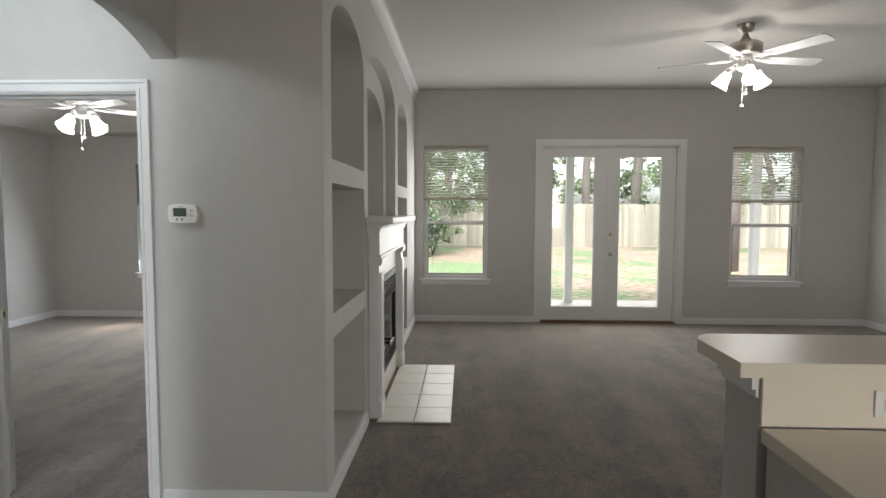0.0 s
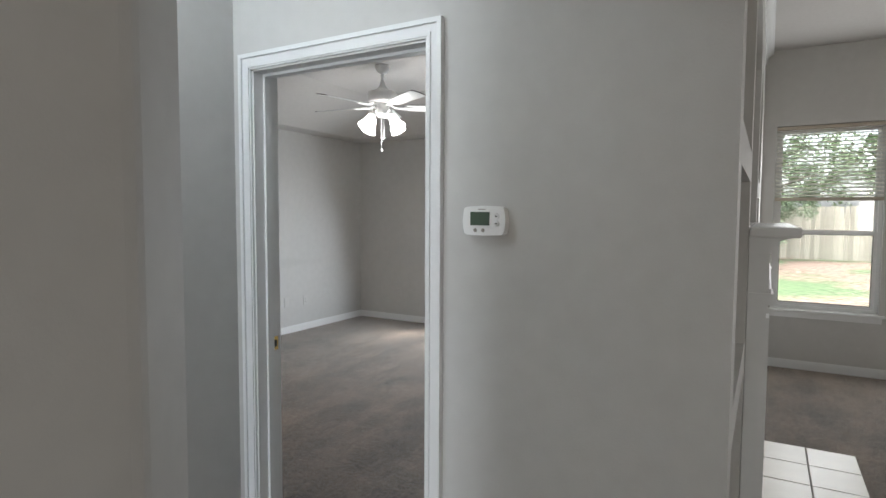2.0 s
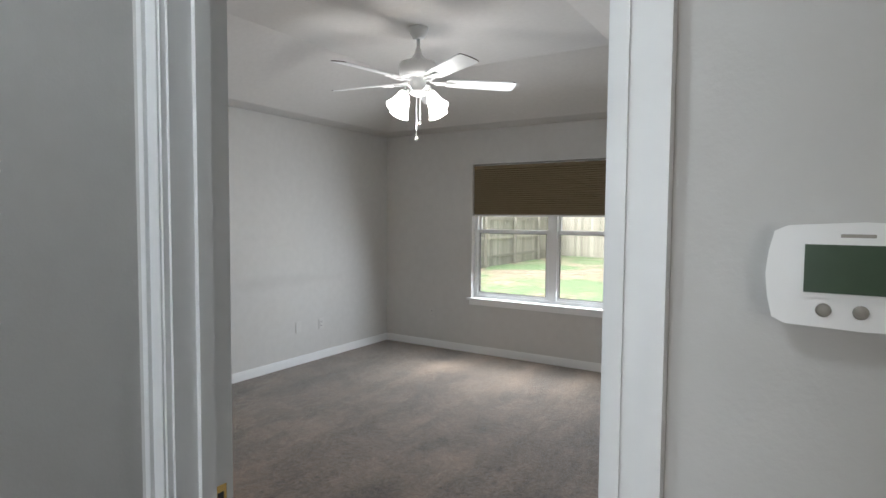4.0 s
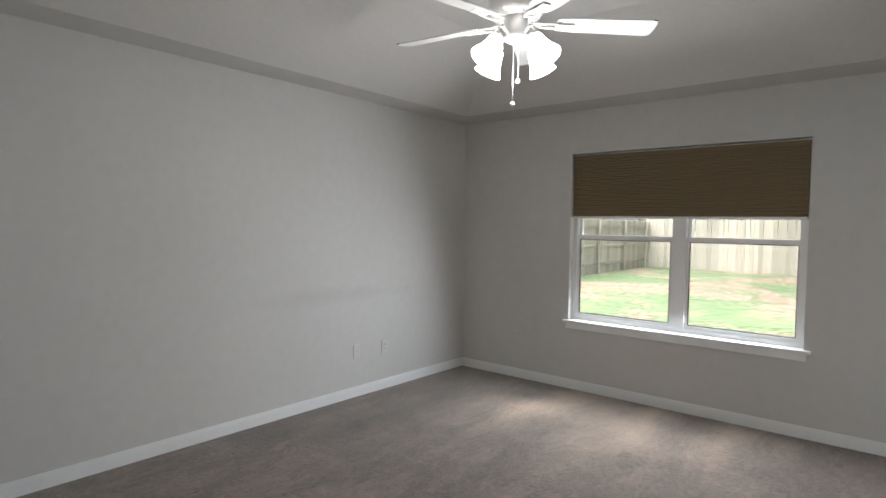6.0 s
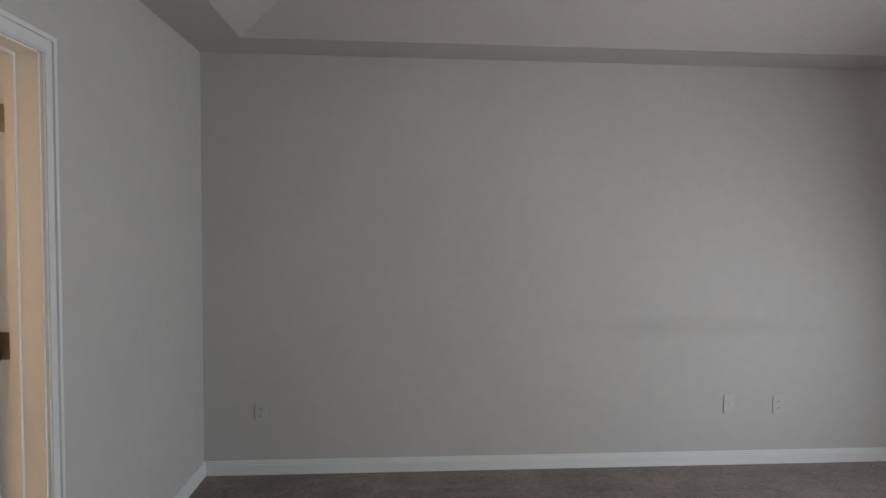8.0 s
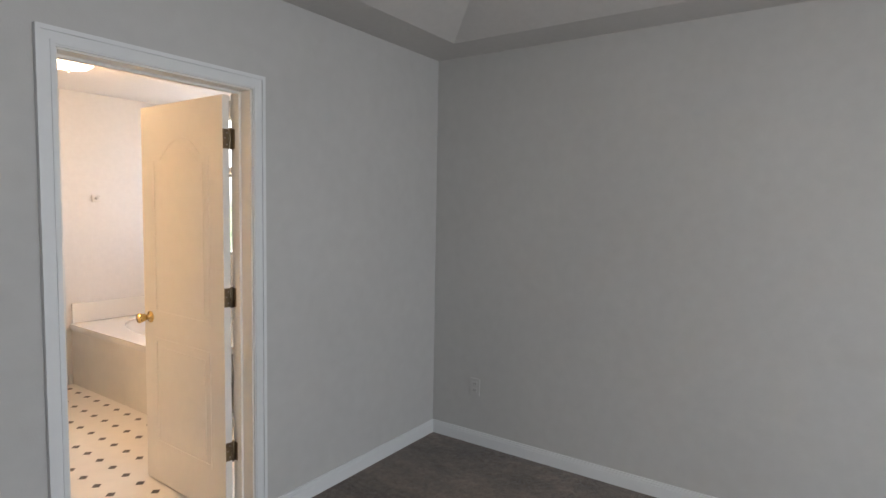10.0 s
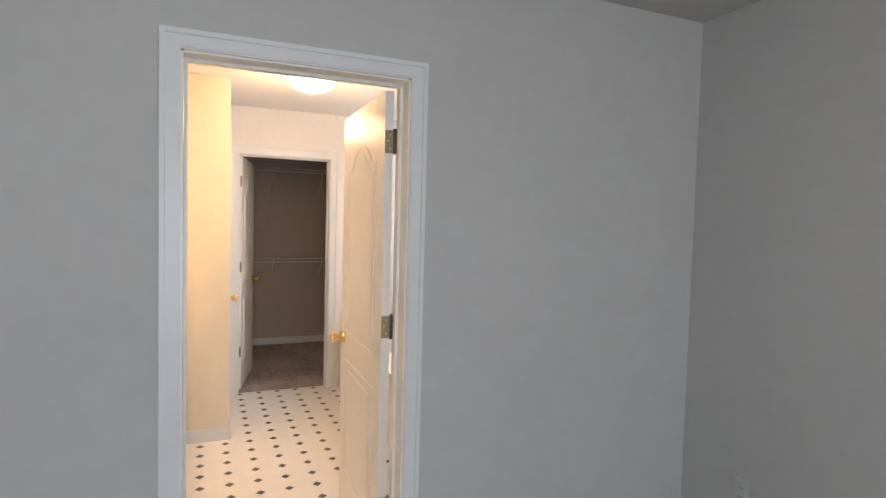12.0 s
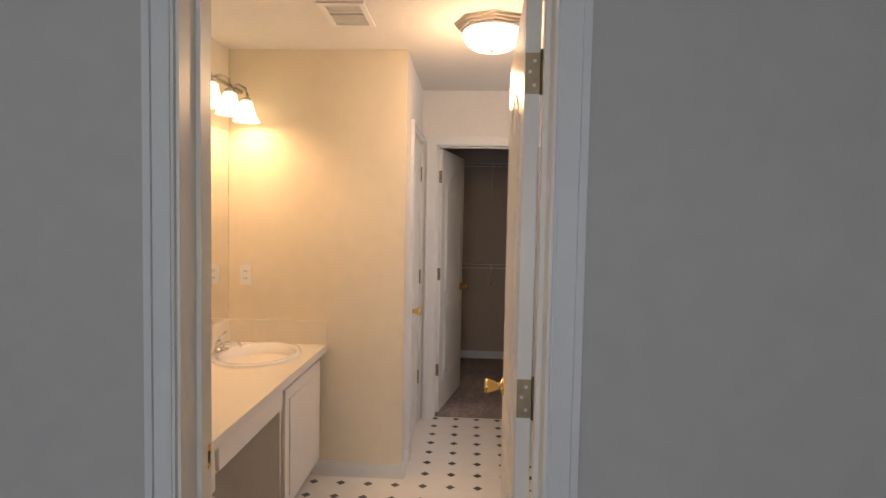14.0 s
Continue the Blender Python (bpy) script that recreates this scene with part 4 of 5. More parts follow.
hearth = thing("hearth", -0.355, 4.72, 0, "low hearth of square cream ceramic tiles set in the carpet", "hearth")
part("mortar_bed", boxes((-0.262, 0.262, -0.738, 0.738, 0.0, 0.006)), GROUT, hearth, "grey grout")
bm = box(bmesh.new(), -0.1275, 0.1275, -0.144, 0.144, 0.0, 0.012, 0.003)
first = part("tile", bm, TILE, hearth)
k = 0
for i in range(2):
    for j in range(5):
        o = first if k == 0 else new("tile", first.data)
        o.parent = hearth
        o.location = (-0.131 + 0.262 * i, -0.59 + 0.295 * j, 0.003)
        k += 1

# ---- thermostat, switches, outlets ----
th = thing("thermostat", -1.361, HALL_N, 1.466, "white wall thermostat with a grey-green display", "thermostat")
bm = bmesh.new()
outline = [(-0.066, -0.038), (-0.056, -0.043), (0.0, -0.045), (0.056, -0.043), (0.066, -0.038), (0.070, -0.02), (0.072, 0.0), (0.070, 0.02), (0.066, 0.038), (0.056, 0.043), (0.0, 0.046), (-0.056, 0.043), (-0.066, 0.038), (-0.070, 0.02), (-0.072, 0.0), (-0.070, -0.02)]
part("body", prism(bm, outline, -0.028, XZ), WHITEPLASTIC, th)
part("bezel", boxes((-0.047, 0.025, -0.0305, -0.028, -0.018, 0.031)), WHITEPLASTIC, th)
part("display", boxes((-0.043, 0.021, -0.032, -0.0305, -0.014, 0.027)), LCD, th, "unlit grey-green display")
for zz in (0.014, -0.008):
    part("button", lathe(bmesh.new(), [(0.009, -0.028), (0.009, -0.031), (0.006, -0.032), (0.0, -0.032)], (0.043, 0, zz), 14, "y"), WHITEPLASTIC, th)
    part("arrow_mark", boxes((0.040, 0.046, -0.033, -0.032, zz - 0.002, zz + 0.002)), SLOT, th)
for xx in (-0.028, -0.002):
    part("small_button", lathe(bmesh.new(), [(0.006, -0.028), (0.005, -0.031), (0.0, -0.031)], (xx, 0, -0.029), 12, "y"), GROUT, th)
part("name_bar", boxes((-0.018, 0.006, -0.0285, -0.028, 0.033, 0.036)), GROUT, th)


def wall_plate(name, x, y, z, turn, label, category, kind, mat=WHITEPLASTIC):
    """Plate with its face towards -y before turning."""
    p = thing(name, x, y, z, label, category, "wall plates")
    part("plate", box(bmesh.new(), -0.035, 0.035, -0.006, 0, -0.057, 0.057, 0.002), mat, p)
    if kind == "outlet":
        for zz in (-0.021, 0.021):
            part("socket", box(bmesh.new(), -0.017, 0.017, -0.0085, -0.006, zz - 0.014, zz + 0.014, 0.001), mat, p)
            part("slots", boxes((-0.008, -0.005, -0.0092, -0.0085, zz - 0.004, zz + 0.006), (0.005, 0.008, -0.0092, -0.0085, zz - 0.004, zz + 0.006)), SLOT, p)
    elif kind == "switch":
        part("toggle", box(bmesh.new(), -0.005, 0.005, -0.016, -0.006, -0.004, 0.014, 0.001), mat, p)
    else:
        part("jack", lathe(bmesh.new(), [(0.005, -0.006), (0.005, -0.012), (0.0, -0.012)], (0, 0, 0), 10, "y"), NICKEL, p)
    p.rotation_euler = (0, 0, radians(turn))
    return p


OUT = "duplex outlet low on the wall, painted over grey"
wall_plate("outlet", BED_W, 3.387, 0.375, 90, OUT, "outlet", "outlet", PAINTED)
wall_plate("cable_plate", BED_W, 6.285, 0.385, 90, "white cable jack plate low on the grey wall", "wall plate", "jack", PAINTED)
wall_plate("outlet", BED_W, 6.609, 0.375, 90, OUT, "outlet", "outlet", PAINTED)
wall_plate("outlet", -5.04, BED_N, 0.40, 0, OUT, "outlet", "outlet", PAINTED)
wall_plate("outlet", -2.089, BED_N, 0.41, 0, OUT, "outlet", "outlet")
wall_plate("light_switch", 2.98, LIV_N, 1.11, 0, "light switch painted over grey beside the French door", "switch", "switch", PAINTED)
# The plate on the hall pier is a toggle light switch
wall_plate("outlet", -1.385, 1.52, 0.97, 90, "white light switch plate on the hall pier", "outlet", "switch")
wall_plate("outlet", -2.80, 1.03, 1.161, 180, "cream outlet on the wall above the vanity", "outlet", "outlet")

# ---- kitchen bar ----
bar = thing("breakfast_bar", 0.782, 1.65, 0, "half wall under a raised bar, painted grey with a moulded cap", "breakfast bar")
part("half_wall", boxes((0.0, 2.6, 0.0, 0.19, 0, 1.05)), WALL, bar)
part("cap_moulding", boxes((-0.009, 2.6, 0.0, 0.199, 0.99, 1.012), (-0.02, 2.6, 0.0, 0.21, 1.012, 1.051)), TRIM, bar)
part("backsplash", boxes((0.002, 2.6, -0.014, -0.001, 0.918, 1.051)), LAMINATE, bar, "cream laminate backsplash")
part("baseboard", boxes((-0.014, -0.001, 0.0, 0.204, 0, 0.085)), TRIM, bar)
bt = thing("bar_top", 0.782, 1.65, 1.053, "cream laminate bar top with a clipped corner", "countertop")
part("top", prism(bmesh.new(), [(-0.068, -0.034), (2.6, -0.034), (2.6, 0.32), (0.0, 0.32), (-0.04, 0.295), (-0.066, 0.245)], 0.040, Matrix.Identity(4)), LAMINATE, bt)
part("front_edge", boxes((-0.066, 2.6, -0.036, -0.0345, 0.0005, 0.0375)), LAMINATE, bt)
kc = thing("kitchen_counter", 0.782, 1.01, 0.874, "cream laminate kitchen counter", "countertop")
part("top", box(bmesh.new(), 0.0, 2.6, 0.0, 0.624, 0.0, 0.04, 0.004), LAMINATE, kc)
kb = thing("kitchen_cabinet", 0.792, 1.04, 0, "grey-painted base cabinet end under the counter", "cabinet")
part("body", boxes((0.006, 2.6, 0.0, 0.59, 0.09, 0.872), (0.006, 2.6, 0.07, 0.59, 0.0, 0.09)), WALL, kb)
o = wall_plate("outlet", 1.125, 1.635, 0.985, 0, "white outlet in the bar backsplash", "outlet", "outlet")
o.rotation_euler = (0, radians(90), 0)

# ---- bathroom ----
# Vanity along the east wall; fronts face -x
def raised_door(name, parent, x, y0, y1, z0, z1, mat):
    d = part(name, box(bmesh.new(), x - 0.018, x, y0, y1, z0, z1, 0.003), mat, parent)
    part("raised_panel", prism(bmesh.new(), rect(y0 + 0.055, y1 - 0.055, z0 + 0.055, z1 - 0.055), -0.005, Matrix.Translation((x - 0.018, 0, 0)) @ YZ), mat, d)
    return d


for name, y0, y1, lab in (("vanity_cabinet", 1.038, 1.675, "cream vanity sink cabinet with a raised panel door"), ("vanity_cabinet", 2.36, 2.905, "cream vanity cabinet with a raised panel door")):
    v = thing(name, 0, 0, 0, lab, "cabinet", "vanity cabinets")
    part("body", boxes((-3.225, -2.702, y0, y1, 0.09, 0.730), (-3.16, -2.702, y0, y1, 0.0, 0.09)), CABINET, v)
    raised_door("cabinet_door", v, -3.227, y0 + 0.015, y1 - 0.02, 0.11, 0.69 if y0 < 2 else 0.545, CABINET)
    if y0 > 2:
        part("drawer_front", box(bmesh.new(), -3.245, -3.227, y0 + 0.015, y1 - 0.02, 0.565, 0.70, 0.003), CABINET, v)
v = thing("knee_drawer_unit", -3.225, 2.02, 0.603, "cream drawer unit over the vanity knee space", "drawer unit")
part("drawer_front", box(bmesh.new(), -0.020, -0.002, -0.325, 0.325, 0.015, 0.112, 0.003), CABINET, v)
part("apron", boxes((0.0, 0.03, -0.343, 0.338, 0.0, 0.127)), CABINET, v)
ct = thing("vanity_countertop", 0, 0, 0.732, "cream laminate vanity countertop with backsplash", "countertop")
hole = [(-2.985 + 0.195 * math.cos(2 * math.pi * k / 32), 1.33 + 0.235 * math.sin(2 * math.pi * k / 32)) for k in range(32)]
part("top", prism(bmesh.new(), rect(-3.278, -2.702, 1.032, 2.912), 0.04, Matrix.Identity(4), [hole]), LAMINATE, ct)
part("backsplash", boxes((-2.722, -2.702, 1.052, 2.912, 0.041, 0.172), (-3.272, -2.702, 1.032, 1.052, 0.041, 0.172)), LAMINATE, ct)
sk = thing("sink", -2.985, 1.33, 0.772, "oval cream drop-in sink with a rolled rim", "sink")
bm = bmesh.new()
rings = []
for fx, h in ((1.17, 0.002), (1.15, 0.012), (1.06, 0.016), (0.99, 0.006), (0.93, -0.04), (0.75, -0.11), (0.4, -0.14), (0.1, -0.145)):
    rings.append([bm.verts.new((0.19 * fx * math.cos(2 * math.pi * k / 40), 0.23 * fx * math.sin(2 * math.pi * k / 40), h)) for k in range(40)])
for a, b in zip(rings, rings[1:]):
    for k in range(40):
        bm.faces.new((a[k], a[(k + 1) % 40], b[(k + 1) % 40], b[k])).smooth = True
bm.faces.new(rings[-1])
bmesh.ops.recalc_face_normals(bm, faces=bm.faces)
part("basin", bm, PORCELAIN, sk)
part("drain", lathe(bmesh.new(), [(0.0, -0.143), (0.022, -0.142), (0.024, -0.145)], (0, 0, 0), 16), CHROME, sk, "chrome drain")
fa = thing("faucet", -2.79, 1.36, 0.772, "chrome single-lever bathroom faucet", "faucet")
part("base_plate", box(bmesh.new(), -0.025, 0.022, -0.075, 0.075, 0.012, 0.026, 0.006), CHROME, fa)
part("body", lathe(bmesh.new(), [(0.022, 0.026), (0.021, 0.06), (0.017, 0.072), (0.0, 0.074)], (0, 0, 0), 16), CHROME, fa)
part("spout", tube(bmesh.new(), [(0.0, 0, 0.045), (-0.05, 0, 0.066), (-0.10, 0, 0.064), (-0.125, 0, 0.048)], 0.013, 10, 0.010), CHROME, fa)
part("lever", tube(bmesh.new(), [(0.0, 0, 0.072), (0.0, -0.02, 0.092), (-0.012, -0.06, 0.112)], 0.010, 8, 0.006), CHROME, fa, "clear chrome lever")
mi = thing("mirror", -2.70, 1.975, 0.905, "large frameless vanity mirror", "mirror")
part("mirror_glass", boxes((-0.006, -0.001, -0.92, 0.92, 0.0, 1.07)), MIRROR, mi)
vl = thing("vanity_light", -2.70, 1.47, 2.19, "antique nickel vanity light bar with lit bell shades", "wall light")
part("wall_plate", box(bmesh.new(), -0.022, -0.001, -0.13, 0.13, -0.05, 0.05, 0.006), NICKEL, vl)
part("bar", tube(bmesh.new(), [(-0.07, -0.44, 0.01), (-0.07, 0.44, 0.01)], 0.011, 10), NICKEL, vl)
for s in (-1, 1):
    part("finial", lathe(bmesh.new(), [(0.0, s * 0.465), (0.012, s * 0.46), (0.016, s * 0.45), (0.011, s * 0.438)], (-0.07, 0, 0.01), 12, "y"), NICKEL, vl)
    part("standoff", tube(bmesh.new(), [(-0.02, s * 0.09, 0), (-0.07, s * 0.09, 0.01)], 0.009, 8), NICKEL, vl)
for k in range(4):
    yy = -0.31 + 0.21 * k
    part("scroll_arm", tube(bmesh.new(), [(-0.07, yy, 0.01), (-0.11, yy, 0.02), (-0.15, yy, 0.0), (-0.16, yy, -0.035), (-0.155, yy, -0.05)], 0.009, 8), NICKEL, vl)
    part("shade_holder", lathe(bmesh.new(), [(0.022, -0.07), (0.026, -0.052), (0.012, -0.045)], (-0.155, yy, 0), 14), NICKEL, vl)
    g = part("lamp_shade", bell(None, (-0.155, yy, -0.062), (0, 0, -1), 0.115, 0.034, 0.072), VANGLASS, vl, "lit amber glass bell shade")
cl = thing("ceiling_light", -4.175, 1.45, 2.44, "flush ceiling light with a ribbed nickel rim and lit glass bowl", "ceiling light")
bm = lathe(bmesh.new(), [(0.134, -0.046), (0.142, -0.044), (0.142, -0.034), (0.152, -0.032), (0.152, -0.021), (0.163, -0.019), (0.163, -0.008), (0.172, -0.006), (0.172, 0.0)], (0, 0, 0), 8)
for f in bm.faces:
    f.smooth = False
part("rim", bm, NICKEL, cl, "stepped octagonal nickel rim")
g = part("bowl", lathe(bmesh.new(), [(0.0, -0.130), (0.045, -0.129), (0.088, -0.119), (0.116, -0.098), (0.130, -0.068), (0.132, -0.040)], (0, 0, 0), 24), DOMEGLASS, cl, "lit frosted glass bowl")
g.visible_shadow = False
part("finial", lathe(bmesh.new(), [(0.0, -0.150), (0.006, -0.146), (0.006, -0.138), (0.014, -0.133), (0.014, -0.126)], (0, 0, 0), 12), NICKEL, cl)
copy_thing(cl, pose(-2.10, 1.90, 2.74))
cl.scale = (1.08, 1.08, 0.97)
ve = thing("ceiling_vent", -3.50, 1.575, 2.44, "white louvred ceiling air vent", "vent")
part("frame", boxes((-0.105, -0.08, -0.15, 0.15, -0.008, 0), (0.08, 0.105, -0.15, 0.15, -0.008, 0), (-0.08, 0.08, -0.15, -0.125, -0.008, 0), (-0.08, 0.08, 0.125, 0.15, -0.008, 0), (-0.08, 0.08, -0.008, 0.008, -0.008, 0)), WHITEPLASTIC, ve)
part("backing", boxes((-0.08, 0.08, -0.125, 0.125, -0.0012, -0.0004)), GROUT, ve)
for k in range(12):
    if k not in (5, 6):
        part("slat", boxes((-0.08, 0.08, -0.118 + 0.0205 * k, -0.108 + 0.0205 * k, -0.006, -0.0015)), WHITEPLASTIC, ve)

tub = thing("bathtub", -5.20, 0.95, 0, "white garden tub in a cream tiled deck", "bathtub")
part("apron", boxes((0.47, 0.495, -0.90, 0.80, 0.0, 0.46)), TILE, tub, "cream tub apron")
hole = [(-0.02 + 0.36 * math.cos(2 * math.pi * k / 32), -0.05 + 0.70 * math.sin(2 * math.pi * k / 32)) for k in range(32)]
part("rim", prism(bmesh.new(), rect(-0.515, 0.505, -0.90, 0.80), 0.05, Matrix.Translation((0, 0, 0.46)), [hole]), PORCELAIN, tub)
bm = bmesh.new()
rings = []
for fx, h in ((1.02, 0.50), (0.97, 0.48), (0.88, 0.3), (0.78, 0.14), (0.5, 0.10)):
    rings.append([bm.verts.new((-0.02 + 0.36 * fx * math.cos(2 * math.pi * k / 32), -0.05 + 0.70 * fx * math.sin(2 * math.pi * k / 32), h)) for k in range(32)])
for a, b in zip(rings, rings[1:]):
    for k in range(32):
        bm.faces.new((a[k], a[(k + 1) % 32], b[(k + 1) % 32], b[k])).smooth = True
bm.faces.new(rings[-1])
part("basin", bm, PORCELAIN, tub)
part("splash_panel", box(bmesh.new(), -0.515, 0.49, -0.903, -0.885, 0.512, 0.68, 0.004), PORCELAIN, tub)
part("splash_side", box(bmesh.new(), -0.515, -0.50, -0.88, 0.80, 0.512, 0.68, 0.004), PORCELAIN, tub)
rh = thing("towel_hook", -4.92, 0.045, 1.56, "small white ceramic towel bar post", "towel hook")
part("base", box(bmesh.new(), -0.03, 0.03, 0.0, 0.012, -0.03, 0.03, 0.004), PORCELAIN, rh)
part("post", tube(bmesh.new(), [(0, 0.01, 0), (0, 0.05, 0.004), (0, 0.065, 0.02)], 0.012, 8), PORCELAIN, rh)
# Shower enclosure behind the open door
sh = thing("shower_enclosure", -5.2, 2.35, 0, "white framed shower enclosure with a clear door", "shower")
for a, b, z0, z1 in ((-0.515, -0.48, 0.08, 1.75), (0.46, 0.50, 0.08, 1.75), (-0.48, 0.46, 1.71, 1.75), (-0.48, 0.46, 0.08, 0.11)):
    part("frame_bar", boxes((a, b, -0.45, -0.41, z0, z1)), TRIM, sh)
part("side_frame", boxes((0.46, 0.50, -0.41, 0.556, 1.71, 1.75), (0.46, 0.50, 0.52, 0.556, 0.08, 1.71)), TRIM, sh)
part("curb", boxes((-0.515, 0.51, -0.47, 0.556, 0.004, 0.08)), PORCELAIN, sh)
p = part("pane", boxes((0.478, 0.484, -0.41, 0.52, 0.08, 1.71)), GLASS, sh)
p.visible_shadow = False

# Closet wire shelves
for z, yb in ((1.05, -1.55), (2.08, -1.55)):
    ws = thing("wire_shelf", -4.3, -1.87, z, "white ventilated wire closet shelf with hang rod", "shelf", "closet shelves")
    part("front_rail", tube(bmesh.new(), [(-0.99, 0.30, 0), (0.99, 0.30, 0)], 0.004, 6), WHITEPLASTIC, ws)
    part("hang_rod", tube(bmesh.new(), [(-0.99, 0.31, -0.035), (0.99, 0.31, -0.035)], 0.005, 6), WHITEPLASTIC, ws)
    bm = bmesh.new()
    for k in range(66):
        x = -0.98 + 0.03 * k
        box(bm, x, x + 0.003, 0.005, 0.30, -0.0015, 0.0015)
    tagged(part("deck_wires", bm, WHITEPLASTIC, ws), kind="stuff")
    for x in (-0.55, 0.0, 0.55):
        part("brace", tube(bmesh.new(), [(x, 0.30, -0.004), (x, 0.004, -0.26)], 0.006, 6), WHITEPLASTIC, ws)

# ---- outdoors ----
patio = structure("patio", boxes((-1.2, 5.6, 7.952, 9.95, -0.14, -0.05)), CONCRETE, "pale concrete patio slab", "patio")
pr = structure("patio_roof", boxes((-1.2, 5.6, 7.952, 10.1, 2.75, 2.9)), TRIM, "white patio cover", "roof")
post = thing("patio_post", 1.74, 9.72, -0.05, "square white patio post on the slab", "post", "patio posts")
part("shaft", box(bmesh.new(), -0.062, 0.062, -0.062, 0.062, 0.0, 2.8, 0.006), TRIM, post)
part("foot", box(bmesh.new(), -0.070, 0.070, -0.070, 0.070, 0.0, 0.09, 0.006), TRIM, post)
copy_thing(post, pose(4.80, 9.72, -0.05))


def fence(x0, y0, x1, y1, h, label, rails_side):
    f = thing("wooden_fence", x0, y0, -0.14, label, "fence", "garden fence")
    d = Vector((x1 - x0, y1 - y0, 0))
    n = int(d.length / 0.148)
    f.rotation_euler = (0, 0, math.atan2(d.y, d.x))
    bm = prism(bmesh.new(), [(0, 0), (0.14, 0), (0.14, h - 0.03), (0.11, h), (0.03, h), (0, h - 0.03)], 0.016, XZ)
    first = part("board", bm, FENCEWOOD, f)
    for k in range(1, n):
        o = new("board", first.data)
        o.parent = f
        o.location = (0.148 * k, random.uniform(-0.004, 0.004), random.uniform(-0.03, 0.015))
        o.rotation_euler = (0, random.uniform(-0.01, 0.01), 0)
    for z in (0.3, 0.95, 1.6):
        part("rail", boxes((0, n * 0.148, rails_side * 0.045 - 0.02 + (0.016 if rails_side > 0 else 0), rails_side * 0.045 + 0.018, z, z + 0.085)), FENCEWOOD, f)
    k = 0
    while k * 2.4 < n * 0.148:
        part("post", boxes((k * 2.4, k * 2.4 + 0.09, rails_side * 0.115 - 0.045, rails_side * 0.115 + 0.045, 0, h - 0.06)), FENCEWOOD, f)
        k += 1


fence(-10.6, 26.4, 26.0, 26.4, 1.98, "tall weathered wooden privacy fence at the back of the yard", 1)
fence(-10.6, 26.3, -10.2, 8.5, 1.9, "weathered wooden side fence with rails and posts showing", 1)


def leaf_cloud(bm, centre, radii, n, size, rng):
    """Small leaf quads scattered in clumps through an ellipsoid."""
    clumps = [(Vector(centre) + Vector([rng.gauss(0, 0.42) * r for r in radii])) for _ in range(max(6, n // 60))]
    for _ in range(n):
        c = rng.choice(clumps) + Vector((rng.gauss(0, 0.22), rng.gauss(0, 0.22), rng.gauss(0, 0.2))) * (sum(radii) / 5)
        a = Vector((rng.uniform(-1, 1), rng.uniform(-1, 1), rng.uniform(-0.7, 0.7))).normalized()
        b = a.cross(Vector((rng.uniform(-1, 1), rng.uniform(-1, 1), 1))).normalized()
        s = size * rng.uniform(0.6, 1.4)
        bm.faces.new([bm.verts.new(c + p) for p in (-a * s, b * s * 0.5, a * s, -b * s * 0.5)])
    return bm


def tree(x, y, height, r, label, leaf, seed, crown_from=0.45, spread=2.2, n=2200, size=0.16):
    rng = random.Random(seed)
    t = thing("tree", x, y, -0.14, label, "tree", "garden trees")
    pts = [(rng.gauss(0, 0.05) * k, rng.gauss(0, 0.05) * k, height * k / 6) for k in range(7)]
    part("trunk", tube(bmesh.new(), pts, r, 12, r * 0.35), BARK, t)
    limbs, tips = bmesh.new(), []
    for k in range(11):
        h = height * (crown_from + (0.97 - crown_from) * k / 10)
        a, reach = rng.uniform(0, 6.28), spread * (1.1 - 0.6 * k / 10) * rng.uniform(0.6, 1.1)
        i = min(int(h / height * 6), 5)
        f = h / height * 6 - i
        base = Vector(pts[i]).lerp(Vector(pts[i + 1]), f)
        tip = base + Vector((math.cos(a) * reach, math.sin(a) * reach, reach * rng.uniform(0.1, 0.6)))
        mid = base.lerp(tip, 0.5) + Vector((0, 0, 0.15))
        tube(limbs, [base, mid, tip], r * 0.25, 6, 0.015)
        tips += [tip, mid.lerp(tip, 0.6)]
    part("limbs", limbs, BARK, t)
    crown = bmesh.new()
    for tip in tips:
        leaf_cloud(crown, tip, (spread * 0.5, spread * 0.5, spread * 0.32), 3 * n // len(tips), size * 0.55, rng)
    part("crown", crown, leaf, t)
    return t


PINE_L, LEAF_L = "tall pine with bare grey lower trunk behind the fence", "leafy green tree at the edge of the yard"
tree(7.3, 16.0, 13, 0.24, "tall pine with a bare grey trunk in the lawn", PINE, 1, 0.5, 2.6, 4500, 0.10)
tree(3.4, 28.5, 14, 0.26, PINE_L, PINE, 2, 0.6, 2.6, 2600, 0.12)
tree(5.9, 28.0, 15, 0.22, PINE_L, PINE, 3, 0.55, 2.4, 2400, 0.12)
tree(8.9, 30.0, 16, 0.30, PINE_L, PINE, 4, 0.5, 2.8, 2400, 0.12)
tree(11.6, 30.0, 11, 0.2, LEAF_L, LEAF, 5, 0.25, 2.6, 3500, 0.11)
tree(14.5, 27.8, 9, 0.18, LEAF_L, LEAF, 6, 0.15, 2.8, 6000, 0.11)
tree(-0.8, 28.6, 11, 0.22, LEAF_L, LEAF, 7, 0.15, 3.2, 6000, 0.12)
tree(-3.6, 24.0, 7.5, 0.16, LEAF_L, LEAF, 8, 0.12, 2.4, 6500, 0.095)
tree(-1.6, 22.5, 6.5, 0.12, LEAF_L, LEAF, 9, 0.06, 2.0, 9000, 0.085)
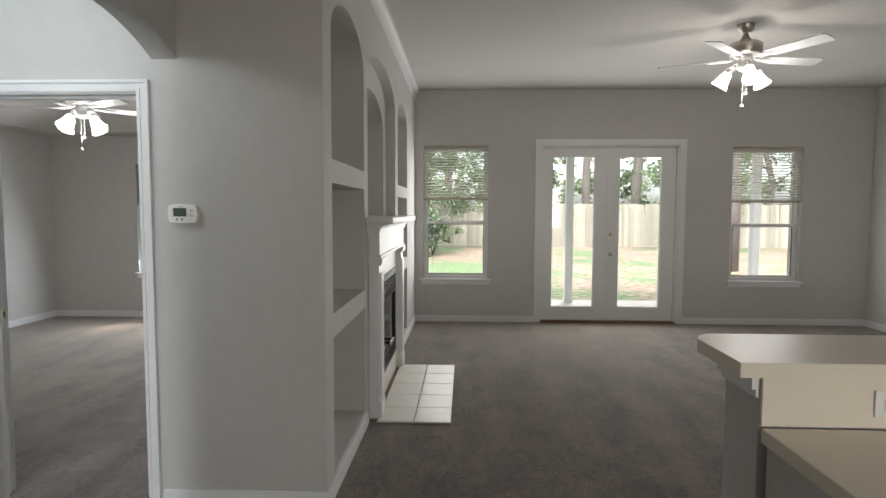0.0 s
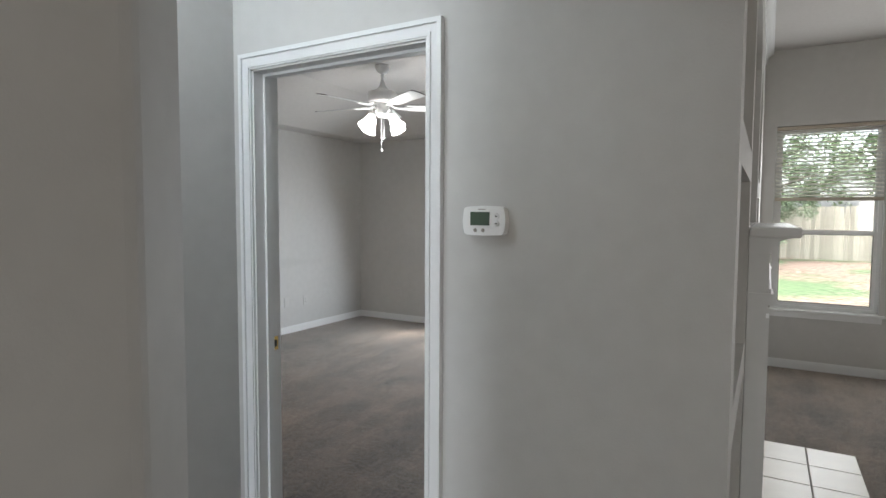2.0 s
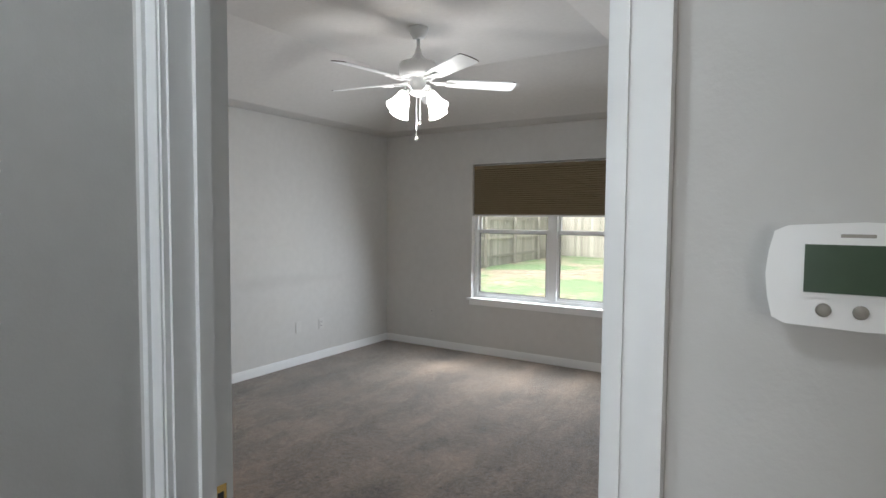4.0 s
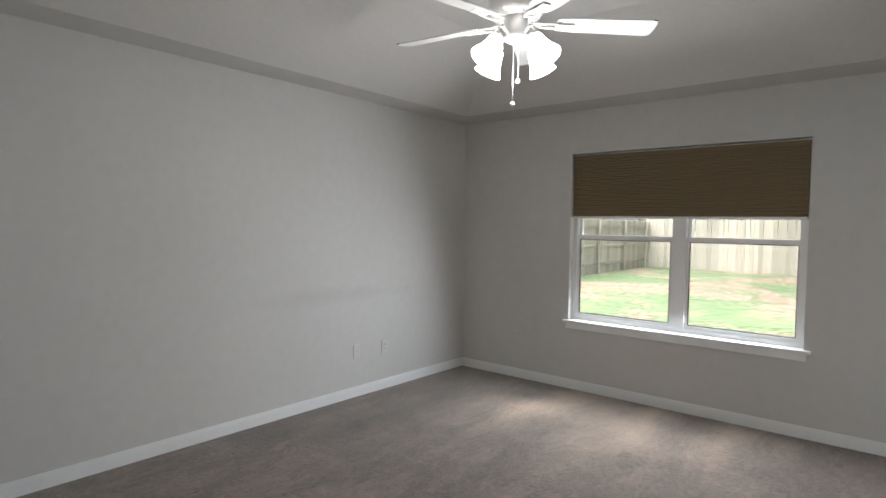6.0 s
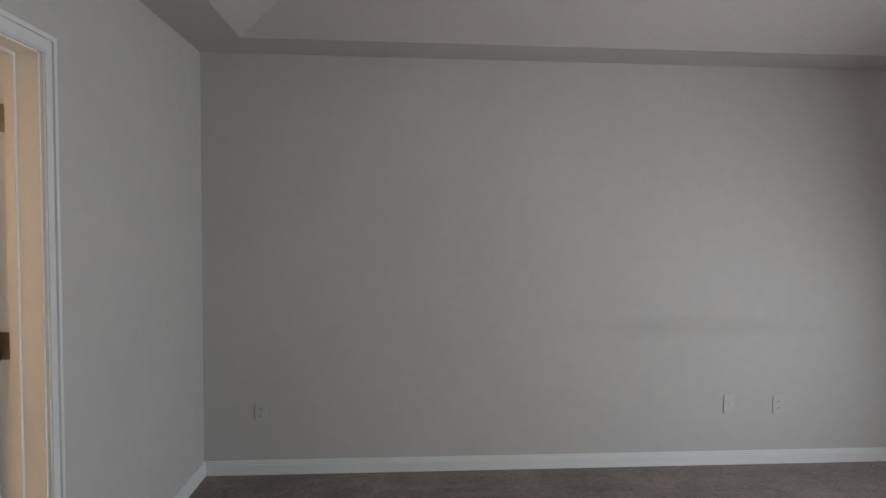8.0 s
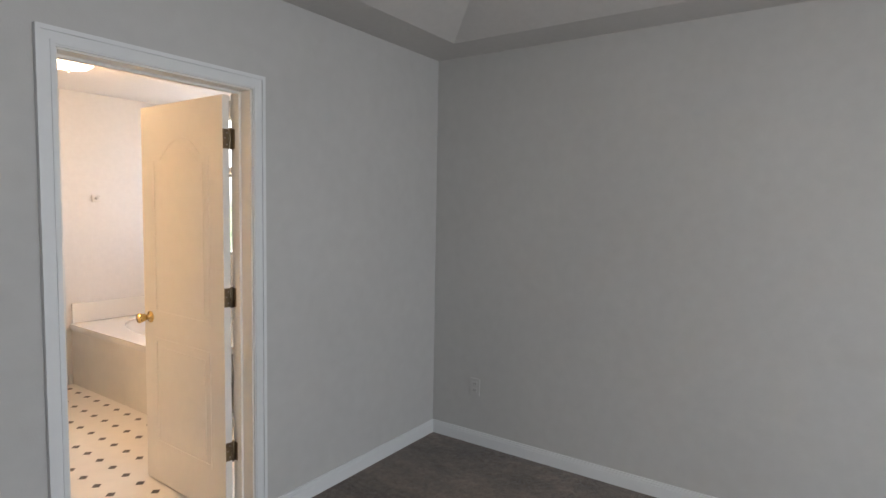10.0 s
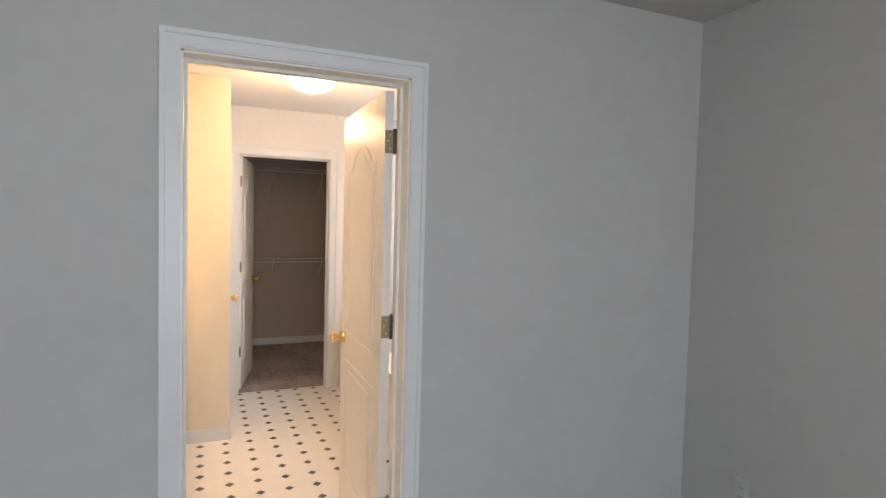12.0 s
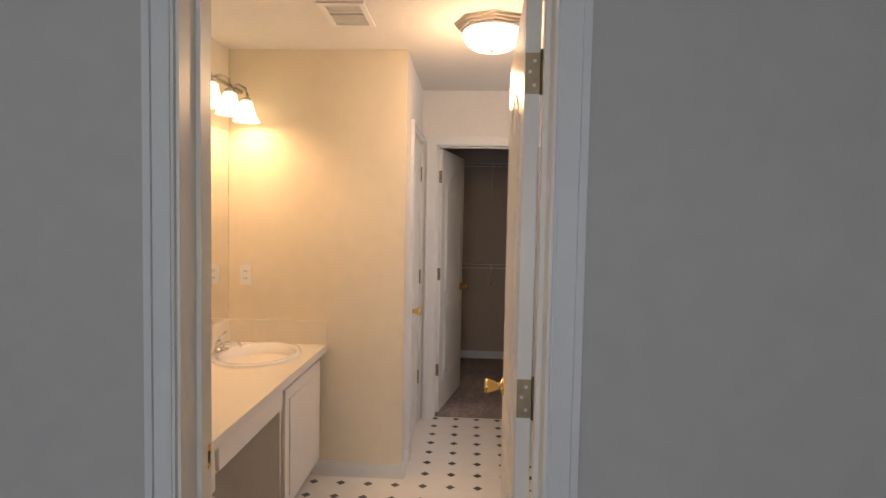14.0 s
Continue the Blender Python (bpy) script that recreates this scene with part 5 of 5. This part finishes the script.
tree(18.5, 29.0, 12, 0.2, PINE_L, PINE, 10, 0.25, 3.0, 1600, 0.22)
tree(-7.5, 29.0, 12, 0.22, LEAF_L, LEAF, 11, 0.15, 3.4, 2400, 0.22)


def shrub(x, y, r, h, seed):
    rng = random.Random(seed)
    s = thing("shrub", x, y, -0.14, "dense green evergreen shrub in the yard", "shrub", "garden shrubs")
    stems = bmesh.new()
    for k in range(7):
        a = rng.uniform(0, 6.28)
        tube(stems, [(0, 0, 0), (math.cos(a) * r * 0.3, math.sin(a) * r * 0.3, h * 0.45), (math.cos(a) * r * 0.6, math.sin(a) * r * 0.6, h * 0.85)], 0.03, 6, 0.01)
    part("stems", stems, BARK, s)
    bm = bmesh.new()
    for k in range(8):
        a = rng.uniform(0, 6.28)
        leaf_cloud(bm, (math.cos(a) * r * 0.5, math.sin(a) * r * 0.5, h * rng.uniform(0.25, 0.8)), (r * 0.55, r * 0.55, h * 0.3), 420, 0.065, rng)
    part("foliage", bm, LEAF, s)


shrub(-2.1, 19.5, 1.3, 2.6, 21)
shrub(-1.2, 21.0, 1.1, 2.1, 22)
shrub(9.6, 24.5, 1.2, 2.6, 23)

# Far woods beyond the fence
rng = random.Random(77)
bm = bmesh.new()
for k in range(60):
    x = -30 + 75 * k / 59
    leaf_cloud(bm, (x, 40 + rng.uniform(-3, 3), rng.uniform(1.0, 4.5)), (2.2, 1.6, 2.6), 420, 0.20, rng)
woods = tagged(mesh_object("far_woods", bm, LEAF), "hazy green woods beyond the back fence", "woods", kind="stuff")

# Small dark diamonds of the vinyl floor
bm = bmesh.new()
vs = [bm.verts.new((0.026 * math.cos(math.pi / 2 * k), 0.026 * math.sin(math.pi / 2 * k), 0.0006)) for k in range(4)]
lo = [bm.verts.new((v.co.x, v.co.y, -0.0005)) for v in vs]
bm.faces.new(vs)
for k in range(4):
    bm.faces.new((lo[k], lo[(k + 1) % 4], vs[(k + 1) % 4], vs[k]))
first = None
for i in range(-12, 10):
    for j in range(-6, 16):
        x, y = -3.850 + 0.1546 * i, 0.653 + 0.1553 * j
        if not (-4.68 < x < -2.75 and 0.02 < y < 2.90) or (x > -3.73 and y < 1.06) or (x > -3.2 and not 1.70 < y < 2.34):
            continue
        if first is None:
            first = part("diamond_inset", bm, DIAMOND, bath_floor)
            o = first
        else:
            o = new("diamond_inset", first.data)
            o.parent = bath_floor
        o.location = (x, y, 0.0024)
